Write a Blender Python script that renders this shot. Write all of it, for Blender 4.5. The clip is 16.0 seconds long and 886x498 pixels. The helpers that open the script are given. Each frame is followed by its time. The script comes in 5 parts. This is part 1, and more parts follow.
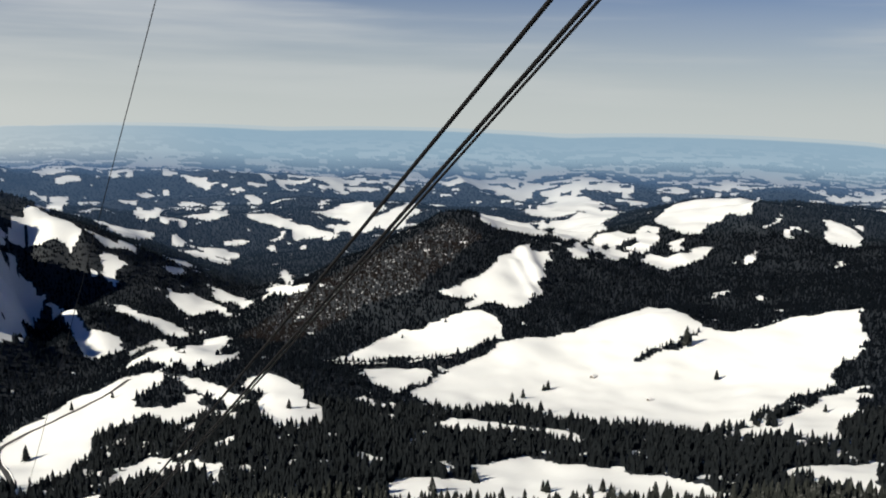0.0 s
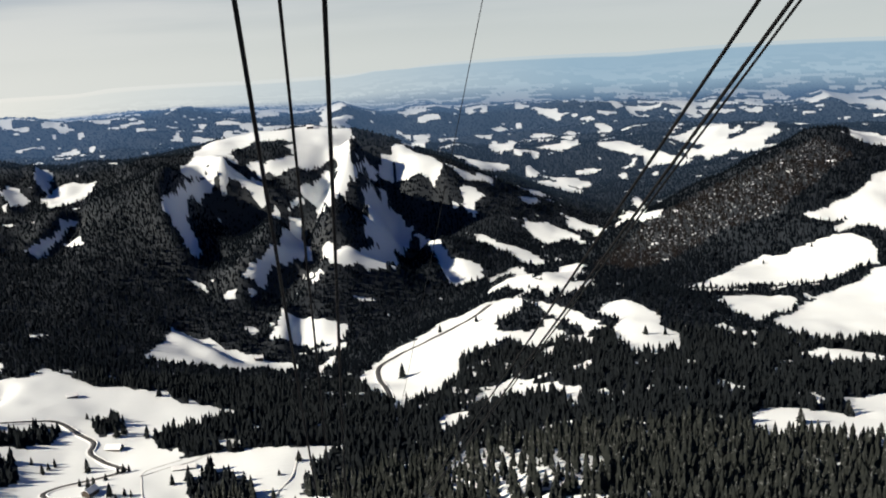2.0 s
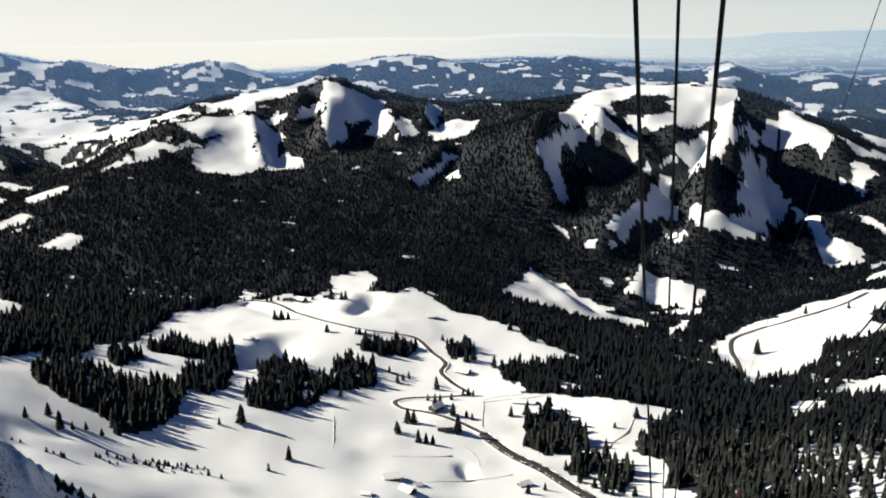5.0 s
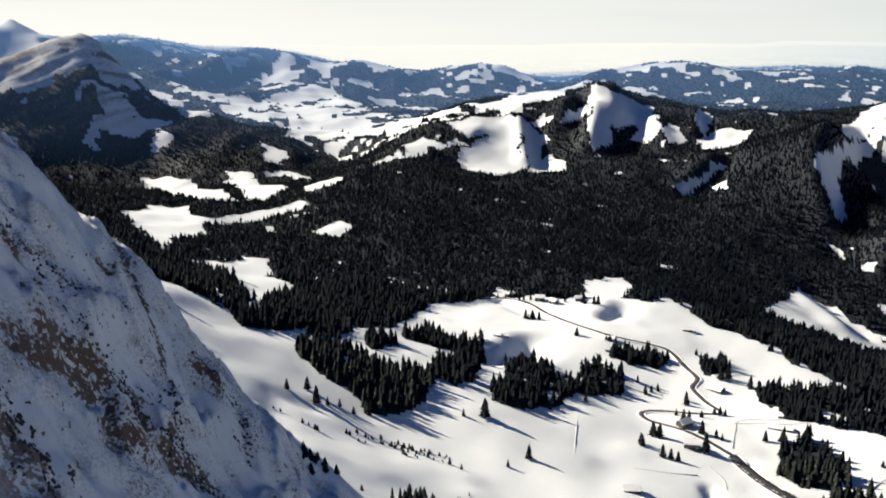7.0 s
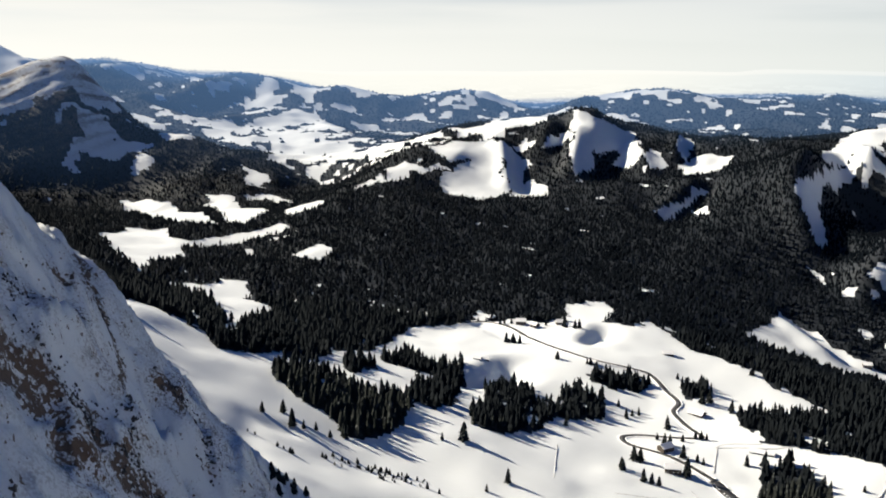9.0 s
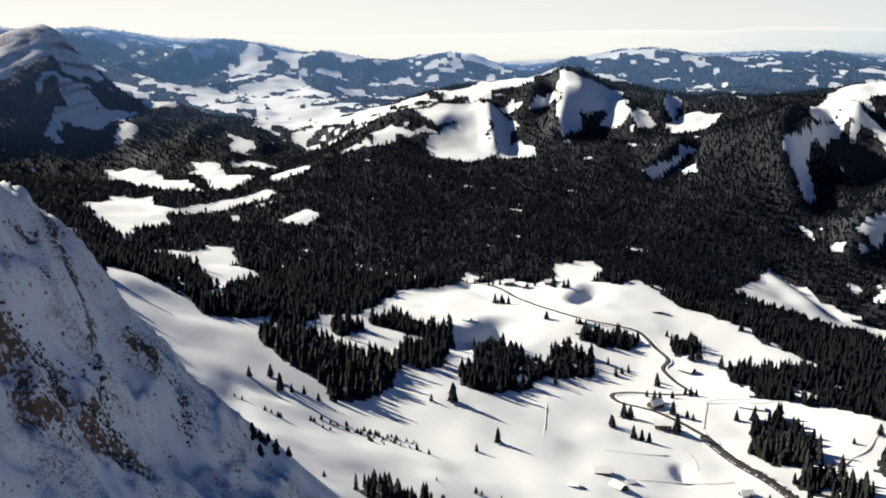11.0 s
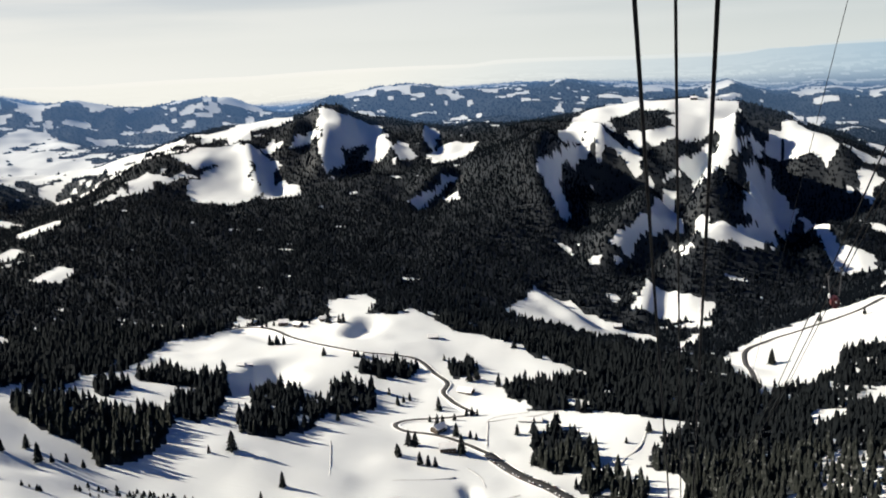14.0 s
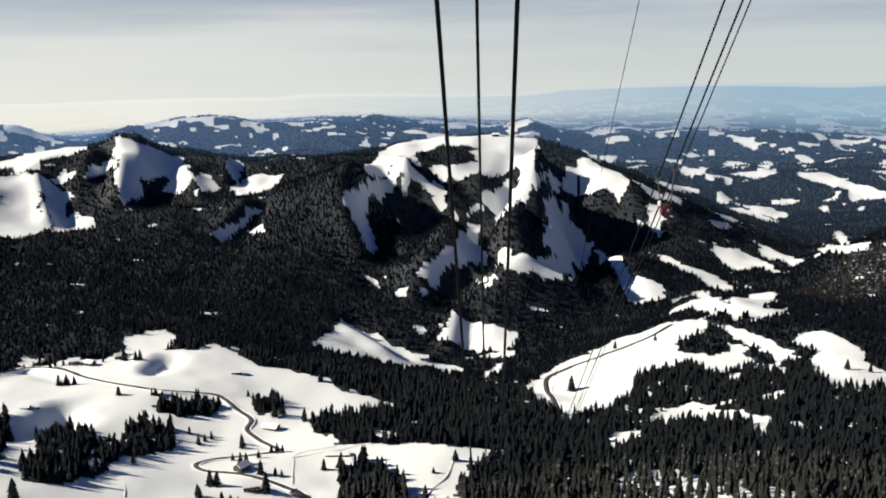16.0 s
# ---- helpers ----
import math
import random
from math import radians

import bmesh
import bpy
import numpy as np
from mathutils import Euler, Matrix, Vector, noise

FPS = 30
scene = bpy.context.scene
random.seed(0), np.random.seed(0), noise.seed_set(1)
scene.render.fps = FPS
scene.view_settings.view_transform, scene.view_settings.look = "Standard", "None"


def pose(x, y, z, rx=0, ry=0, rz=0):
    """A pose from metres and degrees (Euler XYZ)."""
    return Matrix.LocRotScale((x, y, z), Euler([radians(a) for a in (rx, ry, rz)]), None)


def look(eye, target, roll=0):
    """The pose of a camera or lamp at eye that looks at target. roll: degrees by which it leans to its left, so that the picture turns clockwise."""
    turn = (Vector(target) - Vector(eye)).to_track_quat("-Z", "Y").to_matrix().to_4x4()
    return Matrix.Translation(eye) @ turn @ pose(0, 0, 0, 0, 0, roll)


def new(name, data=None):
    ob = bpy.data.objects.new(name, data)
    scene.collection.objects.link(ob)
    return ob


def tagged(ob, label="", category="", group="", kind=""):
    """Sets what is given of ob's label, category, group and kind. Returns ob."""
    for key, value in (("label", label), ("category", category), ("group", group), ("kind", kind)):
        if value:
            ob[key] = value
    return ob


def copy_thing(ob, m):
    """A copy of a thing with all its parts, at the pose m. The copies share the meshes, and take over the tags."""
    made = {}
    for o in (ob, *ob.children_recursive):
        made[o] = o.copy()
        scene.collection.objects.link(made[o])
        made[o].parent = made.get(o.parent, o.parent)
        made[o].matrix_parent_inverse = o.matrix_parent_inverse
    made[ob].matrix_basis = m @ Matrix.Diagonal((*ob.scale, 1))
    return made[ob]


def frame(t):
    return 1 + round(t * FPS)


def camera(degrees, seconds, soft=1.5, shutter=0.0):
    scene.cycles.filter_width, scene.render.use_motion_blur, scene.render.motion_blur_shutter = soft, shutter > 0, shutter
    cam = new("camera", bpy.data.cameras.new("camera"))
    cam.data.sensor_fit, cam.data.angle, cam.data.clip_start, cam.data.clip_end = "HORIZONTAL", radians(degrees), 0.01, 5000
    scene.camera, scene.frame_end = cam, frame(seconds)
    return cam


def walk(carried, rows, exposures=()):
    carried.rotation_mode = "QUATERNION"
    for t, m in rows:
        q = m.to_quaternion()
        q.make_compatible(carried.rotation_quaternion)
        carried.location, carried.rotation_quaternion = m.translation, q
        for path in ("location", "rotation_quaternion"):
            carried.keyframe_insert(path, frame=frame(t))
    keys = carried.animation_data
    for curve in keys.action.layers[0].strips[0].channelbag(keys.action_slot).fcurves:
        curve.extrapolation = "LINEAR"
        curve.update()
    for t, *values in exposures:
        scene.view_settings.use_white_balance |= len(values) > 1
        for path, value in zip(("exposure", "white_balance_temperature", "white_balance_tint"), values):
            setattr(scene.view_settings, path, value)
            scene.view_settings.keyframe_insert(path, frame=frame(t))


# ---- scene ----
# ---- camera: carried down the ropeway in the car ----
cam = camera(47.92, 16.0, soft=1.9)


def aim(y, z, turn, tilt, roll):
    """On the rope's line at y, z; turn: degrees right of +y; tilt: degrees up; roll: degrees."""
    return pose(0, y, z, 0, 0, -turn) @ pose(0, 0, 0, 90 + tilt) @ pose(0, 0, 0, 0, 0, roll)


PATH = [
    (0.0, aim(-32.17, 398.77, 27.92, -7.69, 1.20)),
    (0.5, aim(-30.16, 397.28, 23.42, -8.87, 0.60)),
    (1.0, aim(-28.15, 395.80, 18.31, -8.96, -0.19)),
    (1.5, aim(-26.14, 394.31, 14.30, -10.99, -2.17)),
    (2.0, aim(-24.13, 392.83, 7.57, -11.33, -3.59)),
    (2.5, aim(-22.12, 391.34, 5.72, -10.35, -3.46)),
    (3.0, aim(-20.11, 389.85, 5.84, -9.99, -2.34)),
    (3.5, aim(-18.10, 388.37, 1.37, -12.63, -1.71)),
    (4.0, aim(-16.09, 386.88, -2.50, -14.40, -1.28)),
    (4.5, aim(-14.08, 385.40, -8.63, -15.17, -1.06)),
    (5.0, aim(-12.06, 383.91, -13.59, -13.06, -0.43)),
    (7.5, aim(-2.01, 376.49, -29.68, -12.62, 0.14)),
    (8.0, aim(0.00, 375.00, -29.42, -11.76, 0.49)),
    (8.5, aim(2.01, 373.51, -28.19, -11.07, 1.05)),
    (9.0, aim(4.02, 372.03, -27.75, -11.18, 0.56)),
    (11.5, aim(14.08, 364.60, -26.64, -13.66, -0.93)),
    (12.0, aim(16.09, 363.12, -24.63, -14.44, -1.27)),
    (12.5, aim(18.10, 361.63, -22.30, -15.53, -1.81)),
    (13.0, aim(20.11, 360.15, -19.43, -12.27, -1.04)),
    (13.5, aim(22.12, 358.66, -17.30, -11.70, -1.65)),
    (14.0, aim(24.13, 357.17, -13.90, -11.19, -2.52)),
    (14.5, aim(26.14, 355.69, -11.68, -11.52, -1.95)),
    (15.0, aim(28.15, 354.20, -8.39, -11.42, -1.18)),
    (15.5, aim(30.16, 352.72, -5.79, -11.11, -1.68)),
    (16.0, aim(32.17, 351.23, -2.63, -9.48, -0.79)),
]
# the film camera stops down a little while the bright field fills its view
walk(cam, PATH, ((0.0, 0.79), (1.5, 0.89), (3.5, 1.03), (8.0, 1.22), (12.5, 1.18), (16.0, 1.00)))
SKY, SUN = 0.036, 5.2

# ---- sky and sun ----
SUN_AZ, SUN_EL = -92.0, 30.5          # degrees right of the valley line (+y), degrees up
world = bpy.data.worlds.new("winter_sky")
scene.world = world
world.use_nodes = True
wn, wl = world.node_tree.nodes, world.node_tree.links
wn.clear()
w_out = wn.new("ShaderNodeOutputWorld")
w_bg = wn.new("ShaderNodeBackground")
w_sky = wn.new("ShaderNodeTexSky")
w_sky.sky_type, w_sky.sun_disc = "NISHITA", False
w_sky.sun_elevation, w_sky.sun_rotation = radians(SUN_EL), radians(SUN_AZ)
w_sky.altitude, w_sky.air_density, w_sky.dust_density, w_sky.ozone_density = 1500, 1.0, 1.5, 1.5
w_co = wn.new("ShaderNodeTexCoord")
w_sep = wn.new("ShaderNodeSeparateXYZ")
wl.new(w_co.outputs["Generated"], w_sep.inputs[0])


def wmath(op, a, b=0.0, c=None):
    x = wn.new("ShaderNodeMath")
    x.operation = op
    for i, v in enumerate((a, b) if c is None else (a, b, c)):
        if isinstance(v, (int, float)):
            x.inputs[i].default_value = v
        else:
            wl.new(v, x.inputs[i])
    return x.outputs[0]


def wrange(v, lo, hi, to0=0.0, to1=1.0):
    x = wn.new("ShaderNodeMapRange")
    x.interpolation_type = "SMOOTHSTEP"
    for i, q in zip((1, 2, 3, 4), (lo, hi, to0, to1)):
        x.inputs[i].default_value = q
    wl.new(v, x.inputs[0])
    return x.outputs[0]


def wmix(fac, a, b):
    x = wn.new("ShaderNodeMix")
    x.data_type = "RGBA"
    wl.new(fac, x.inputs[0])
    for sock, v in ((x.inputs[6], a), (x.inputs[7], b)):
        if isinstance(v, tuple):
            sock.default_value = (*v, 1)
        else:
            wl.new(v, sock)
    return x.outputs[2]


# how near a direction lies to the sun's side of the sky
side = wmath("ADD", wmath("MULTIPLY", w_sep.outputs[0], math.sin(radians(SUN_AZ))), wmath("MULTIPLY", w_sep.outputs[1], math.cos(radians(SUN_AZ))))
sunward = wrange(side, -0.45, 0.88)
# thin veil cloud, drawn out sideways, low in the sky; haze over the far plain
w_map = wn.new("ShaderNodeMapping")
w_map.inputs["Scale"].default_value = (1.3, 1.3, 17.0)
w_map.inputs["Rotation"].default_value = (radians(2), radians(2), 0)
wl.new(w_co.outputs["Generated"], w_map.inputs[0])
w_noise = wn.new("ShaderNodeTexNoise")
w_noise.inputs["Scale"].default_value, w_noise.inputs["Detail"].default_value = 1.5, 5.0
wl.new(w_map.outputs[0], w_noise.inputs[0])
streak = wrange(w_noise.outputs[0], 0.36, 0.64, 0.38, 1.0)
low_sky = wrange(w_sep.outputs[2], 0.18, 0.09)
veil_colour = wmix(sunward, (7.4, 8.1, 8.9), (9.3, 9.4, 9.3))
haze_colour = wmix(sunward, (8.6, 9.2, 9.0), (12.3, 12.1, 11.2))
clear = wn.new("ShaderNodeVectorMath")
clear.operation = "MULTIPLY"
clear.inputs[1].default_value = (0.16, 0.43, 0.82)      # deep blue of the high mountain sky
wl.new(w_sky.outputs[0], clear.inputs[0])
veiled = wmix(wmath("MULTIPLY", streak, low_sky), clear.outputs[0], veil_colour)
hazed = wmix(wrange(w_sep.outputs[2], 0.135, -0.015), veiled, haze_colour)
wl.new(hazed, w_bg.inputs[0])
w_bg.inputs[1].default_value = SKY
wl.new(w_bg.outputs[0], w_out.inputs[0])

sun_data = bpy.data.lights.new("sun", "SUN")
sun_data.energy, sun_data.angle, sun_data.color = SUN, radians(0.55), (1.0, 0.915, 0.745)
sun = new("sun", sun_data)
toward = Vector((math.sin(radians(SUN_AZ)) * math.cos(radians(SUN_EL)), math.cos(radians(SUN_AZ)) * math.cos(radians(SUN_EL)), math.sin(radians(SUN_EL))))
sun.matrix_world = look(toward * 900, (0, 0, 0))

# ---- materials ----
def material(name):
    m = bpy.data.materials.new(name)
    m.use_nodes = True
    return m, m.node_tree.nodes, m.node_tree.links, m.node_tree.nodes["Principled BSDF"]


def plain(name, colour, rough=0.7, metal=0.0, vary=0.25, size=1.5, bump=0.0):
    """A worn surface: the colour broken up at two scales."""
    m, n, l, b = material(name)
    co = n.new("ShaderNodeTexCoord")
    a = n.new("ShaderNodeTexNoise")
    a.inputs["Scale"].default_value, a.inputs["Detail"].default_value = size, 6
    l.new(co.outputs["Object"], a.inputs[0])
    r = n.new("ShaderNodeMapRange")
    r.inputs[1].default_value, r.inputs[2].default_value = 0.3, 0.7
    r.inputs[3].default_value, r.inputs[4].default_value = 1 - vary, 1 + vary
    l.new(a.outputs[0], r.inputs[0])
    h = n.new("ShaderNodeVectorMath")
    h.operation = "SCALE"
    h.inputs[0].default_value = colour
    l.new(r.outputs[0], h.inputs[3])
    l.new(h.outputs[0], b.inputs["Base Color"])
    b.inputs["Roughness"].default_value, b.inputs["Metallic"].default_value = rough, metal
    if bump:
        k = n.new("ShaderNodeBump")
        k.inputs["Distance"].default_value = bump
        l.new(a.outputs[0], k.inputs["Height"])
        l.new(k.outputs[0], b.inputs["Normal"])
    return m


def mix_colour(n, l, fac, a, b):
    x = n.new("ShaderNodeMix")
    x.data_type = "RGBA"
    for sock, v in ((x.inputs[6], a), (x.inputs[7], b)):
        if isinstance(v, tuple):
            sock.default_value = (*v, 1)
        else:
            l.new(v, sock)
    if isinstance(fac, float):
        x.inputs[0].default_value = fac
    else:
        l.new(fac, x.inputs[0])
    return x.outputs[2]


def painted_haze(m, n, l, b):
    """The blue air of the far backdrop, painted as emission: it thickens outwards to the horizon."""
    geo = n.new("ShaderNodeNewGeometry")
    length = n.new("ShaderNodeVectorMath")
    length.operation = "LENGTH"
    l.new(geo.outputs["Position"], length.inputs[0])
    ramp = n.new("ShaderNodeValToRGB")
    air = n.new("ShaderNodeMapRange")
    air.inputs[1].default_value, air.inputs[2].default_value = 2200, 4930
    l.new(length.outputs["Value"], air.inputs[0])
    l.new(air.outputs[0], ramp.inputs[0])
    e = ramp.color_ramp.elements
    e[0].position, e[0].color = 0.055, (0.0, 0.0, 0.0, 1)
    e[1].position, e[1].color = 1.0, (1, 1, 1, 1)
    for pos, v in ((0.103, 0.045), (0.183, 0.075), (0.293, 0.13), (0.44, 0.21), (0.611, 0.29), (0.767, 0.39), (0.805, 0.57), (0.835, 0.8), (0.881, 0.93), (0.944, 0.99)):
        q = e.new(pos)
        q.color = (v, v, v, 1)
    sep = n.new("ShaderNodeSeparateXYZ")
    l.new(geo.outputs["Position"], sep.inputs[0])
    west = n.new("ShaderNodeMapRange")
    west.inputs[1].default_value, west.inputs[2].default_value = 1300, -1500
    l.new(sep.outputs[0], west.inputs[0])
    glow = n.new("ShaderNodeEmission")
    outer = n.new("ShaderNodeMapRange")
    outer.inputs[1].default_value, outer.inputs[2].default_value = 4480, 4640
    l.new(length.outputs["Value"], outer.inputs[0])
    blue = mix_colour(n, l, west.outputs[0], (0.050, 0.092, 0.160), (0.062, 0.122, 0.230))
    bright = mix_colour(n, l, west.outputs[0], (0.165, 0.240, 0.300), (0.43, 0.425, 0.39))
    # the pale outermost rim stands for a bright cloud line, also emission
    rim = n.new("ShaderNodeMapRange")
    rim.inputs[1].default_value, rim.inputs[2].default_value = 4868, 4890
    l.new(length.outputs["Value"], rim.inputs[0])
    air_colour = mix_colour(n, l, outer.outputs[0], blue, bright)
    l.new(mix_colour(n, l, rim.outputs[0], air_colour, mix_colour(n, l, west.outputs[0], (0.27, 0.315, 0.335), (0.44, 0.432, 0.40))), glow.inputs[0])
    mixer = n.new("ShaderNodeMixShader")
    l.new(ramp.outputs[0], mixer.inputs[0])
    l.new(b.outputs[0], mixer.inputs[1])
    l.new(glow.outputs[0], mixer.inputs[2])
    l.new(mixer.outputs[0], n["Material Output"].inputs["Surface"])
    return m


def ground_material(name="snow_ground"):
    """Wind-packed snow, painted dark under the woods for shade and tree cover, bare rock and dead grass where the
    buttress is steep.
    """
    m, n, l, b = material(name)
    geo = n.new("ShaderNodeNewGeometry")
    at_wood = n.new("ShaderNodeAttribute")
    at_wood.attribute_name = "wood"
    at_rock = n.new("ShaderNodeAttribute")
    at_rock.attribute_name = "rock"
    n1 = n.new("ShaderNodeTexNoise")
    n1.inputs["Scale"].default_value, n1.inputs["Detail"].default_value = 0.02, 8
    l.new(geo.outputs["Position"], n1.inputs[0])
    n2 = n.new("ShaderNodeTexNoise")
    n2.inputs["Scale"].default_value, n2.inputs["Detail"].default_value = 0.16, 9
    l.new(geo.outputs["Position"], n2.inputs[0])
    n3 = n.new("ShaderNodeTexNoise")
    n3.inputs["Scale"].default_value, n3.inputs["Detail"].default_value = 0.7, 9
    l.new(geo.outputs["Position"], n3.inputs[0])
    n4 = n.new("ShaderNodeTexNoise")
    n4.inputs["Scale"].default_value, n4.inputs["Detail"].default_value = 0.035, 3
    l.new(geo.outputs["Position"], n4.inputs[0])
    snow = mix_colour(n, l, n1.outputs[0], (0.545, 0.570, 0.595), (0.605, 0.622, 0.635))
    # tree shade put into the snow's colour where woods stand
    wood_shade_c = mix_colour(n, l, n2.outputs[0], (0.008, 0.011, 0.016), (0.013, 0.017, 0.023))
    rock_c = mix_colour(n, l, n3.outputs[0], (0.030, 0.024, 0.020), mix_colour(n, l, n4.outputs[0], (0.13, 0.105, 0.085), (0.21, 0.120, 0.070)))
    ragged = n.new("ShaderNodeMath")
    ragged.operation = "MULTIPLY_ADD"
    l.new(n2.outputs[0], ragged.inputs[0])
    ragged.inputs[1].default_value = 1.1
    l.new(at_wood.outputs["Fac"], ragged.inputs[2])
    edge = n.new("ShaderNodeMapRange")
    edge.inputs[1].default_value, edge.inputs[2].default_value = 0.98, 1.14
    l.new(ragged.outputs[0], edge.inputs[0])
    base = mix_colour(n, l, edge.outputs[0], snow, wood_shade_c)
    # rock shows where the slope is steep and broken
    sep = n.new("ShaderNodeSeparateXYZ")
    l.new(geo.outputs["True Normal"], sep.inputs[0])
    def calc(op, a, c):
        x = n.new("ShaderNodeMath")
        x.operation = op
        for i, v in enumerate((a, c)):
            if isinstance(v, (int, float)):
                x.inputs[i].default_value = v
            else:
                l.new(v, x.inputs[i])
        return x.outputs[0]
    steep = calc("SUBTRACT", 0.86, sep.outputs[2])
    at_crag = n.new("ShaderNodeAttribute")
    at_crag.attribute_name = "crag"
    worn = calc("ADD", calc("ADD", calc("MULTIPLY", steep, 0.5), calc("MULTIPLY", at_crag.outputs["Fac"], 0.80)), calc("ADD", calc("MULTIPLY", calc("SUBTRACT", n2.outputs[0], 0.5), 1.0), calc("MULTIPLY", calc("SUBTRACT", n3.outputs[0], 0.5), 2.9)))
    ramp = n.new("ShaderNodeMapRange")
    ramp.inputs[1].default_value, ramp.inputs[2].default_value = 0.45, 0.53
    # the rock band lies low on the buttress
    pos = n.new("ShaderNodeSeparateXYZ")
    l.new(geo.outputs["Position"], pos.inputs[0])
    band = n.new("ShaderNodeMapRange")
    band.inputs[1].default_value, band.inputs[2].default_value = 335, 265
    band.inputs[3].default_value, band.inputs[4].default_value = -0.24, -0.14
    l.new(pos.outputs[2], band.inputs[0])
    cluster = calc("MULTIPLY", calc("SUBTRACT", n4.outputs[0], 0.5), 0.5)
    l.new(calc("ADD", calc("ADD", worn, band.outputs[0]), cluster), ramp.inputs[0])
    # thin snow over stones and dead grass
    n5 = n.new("ShaderNodeTexNoise")
    n5.inputs["Scale"].default_value, n5.inputs["Detail"].default_value = 1.3, 6
    l.new(geo.outputs["Position"], n5.inputs[0])
    thin = n.new("ShaderNodeMapRange")
    thin.inputs[1].default_value, thin.inputs[2].default_value, thin.inputs[4].default_value = 0.46, 0.60, 0.8
    patchy = n.new("ShaderNodeMapRange")
    patchy.inputs[1].default_value, patchy.inputs[2].default_value = 0.40, 0.62
    l.new(calc("ADD", n4.outputs[0], calc("MULTIPLY", at_crag.outputs["Fac"], 0.25)), patchy.inputs[0])
    l.new(calc("ADD", n5.outputs[0], calc("MULTIPLY", calc("SUBTRACT", n2.outputs[0], 0.5), 0.5)), thin.inputs[0])
    base = mix_colour(n, l, calc("MULTIPLY", thin.outputs[0], calc("MULTIPLY", patchy.outputs[0], at_rock.outputs["Fac"])), base, (0.15, 0.13, 0.115))
    bare = calc("MULTIPLY", ramp.outputs[0], at_rock.outputs["Fac"])
    base = mix_colour(n, l, bare, base, rock_c)
    l.new(base, b.inputs["Base Color"])
    b.inputs["Roughness"].default_value = 0.75
    b.inputs["Specular IOR Level"].default_value = 0.25
    bump = n.new("ShaderNodeBump")
    bump.inputs["Distance"].default_value, bump.inputs["Strength"].default_value = 1.0, 0.16
    turned = n.new("ShaderNodeMapping")
    turned.inputs["Rotation"].default_value, turned.inputs["Scale"].default_value = (0, 0, radians(38)), (0.035, 0.42, 0.1)
    l.new(geo.outputs["Position"], turned.inputs[0])
    ripple = n.new("ShaderNodeTexNoise")
    ripple.inputs["Scale"].default_value, ripple.inputs["Detail"].default_value = 1.0, 4
    l.new(turned.outputs[0], ripple.inputs[0])
    l.new(calc("ADD", n2.outputs[0], calc("MULTIPLY", ripple.outputs[0], 1.3)), bump.inputs["Height"])
    l.new(bump.outputs[0], b.inputs["Normal"])
    return m


def needle_material(name="shaded_spruce", dark=(0.0024, 0.0040, 0.0066), light=(0.0030, 0.0049, 0.0080), dust=0.02, soft=0.15):
    """Dark spruce needles, each tree its own shade, with a dusting of snow on the upper sides; forest shade is put into
    the dark colours.
    """
    m, n, l, b = material(name)
    geo = n.new("ShaderNodeNewGeometry")
    info = n.new("ShaderNodeObjectInfo")
    add = n.new("ShaderNodeMath")
    add.operation = "ADD"
    l.new(geo.outputs["Random Per Island"], add.inputs[0])
    l.new(info.outputs["Random"], add.inputs[1])
    fr = n.new("ShaderNodeMath")
    fr.operation = "FRACT"
    l.new(add.outputs[0], fr.inputs[0])
    tint = mix_colour(n, l, fr.outputs[0], dark, light)
    noise_t = n.new("ShaderNodeTexNoise")
    noise_t.inputs["Scale"].default_value, noise_t.inputs["Detail"].default_value = 0.55, 4
    l.new(geo.outputs["Position"], noise_t.inputs[0])
    sep = n.new("ShaderNodeSeparateXYZ")
    l.new(geo.outputs["True Normal"], sep.inputs[0])
    mul = n.new("ShaderNodeMath")
    mul.operation = "MULTIPLY"
    l.new(noise_t.outputs[0], mul.inputs[0])
    l.new(fr.outputs[0], mul.inputs[1])
    ramp = n.new("ShaderNodeMapRange")
    ramp.inputs[1].default_value, ramp.inputs[2].default_value, ramp.inputs[4].default_value = 0.45, 0.65, dust
    l.new(mul.outputs[0], ramp.inputs[0])
    l.new(mix_colour(n, l, ramp.outputs[0], tint, (0.55, 0.57, 0.60)), b.inputs["Base Color"])
    b.inputs["Roughness"].default_value, b.inputs["Specular IOR Level"].default_value = 0.9, 0.03
    # needle scatter imitated: normals bent to the open sky even out lit and shaded sides
    lean = n.new("ShaderNodeVectorMath")
    lean.operation = "MULTIPLY_ADD"
    l.new(geo.outputs["Normal"], lean.inputs[0])
    lean.inputs[1].default_value, lean.inputs[2].default_value = (soft,) * 3, (0, 0, 1 - soft)
    unit = n.new("ShaderNodeVectorMath")
    unit.operation = "NORMALIZE"
    l.new(lean.outputs[0], unit.inputs[0])
    l.new(unit.outputs[0], b.inputs["Normal"])
    return m


# mixes the painted haze over a ground or needle material
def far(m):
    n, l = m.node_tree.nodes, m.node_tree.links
    return painted_haze(m, n, l, n["Principled BSDF"])


M_GROUND = ground_material()
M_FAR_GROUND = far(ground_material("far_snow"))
# one spruce in three copies: the forest's shade painted ever darker with distance
M_SHADED_NEEDLE = needle_material()
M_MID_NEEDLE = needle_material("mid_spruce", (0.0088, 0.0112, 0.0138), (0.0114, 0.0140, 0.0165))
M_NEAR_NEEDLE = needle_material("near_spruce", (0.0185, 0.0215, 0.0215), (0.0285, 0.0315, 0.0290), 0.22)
M_BEECH = needle_material("bare_branches", (0.0080, 0.0068, 0.0072), (0.0165, 0.0138, 0.0138))
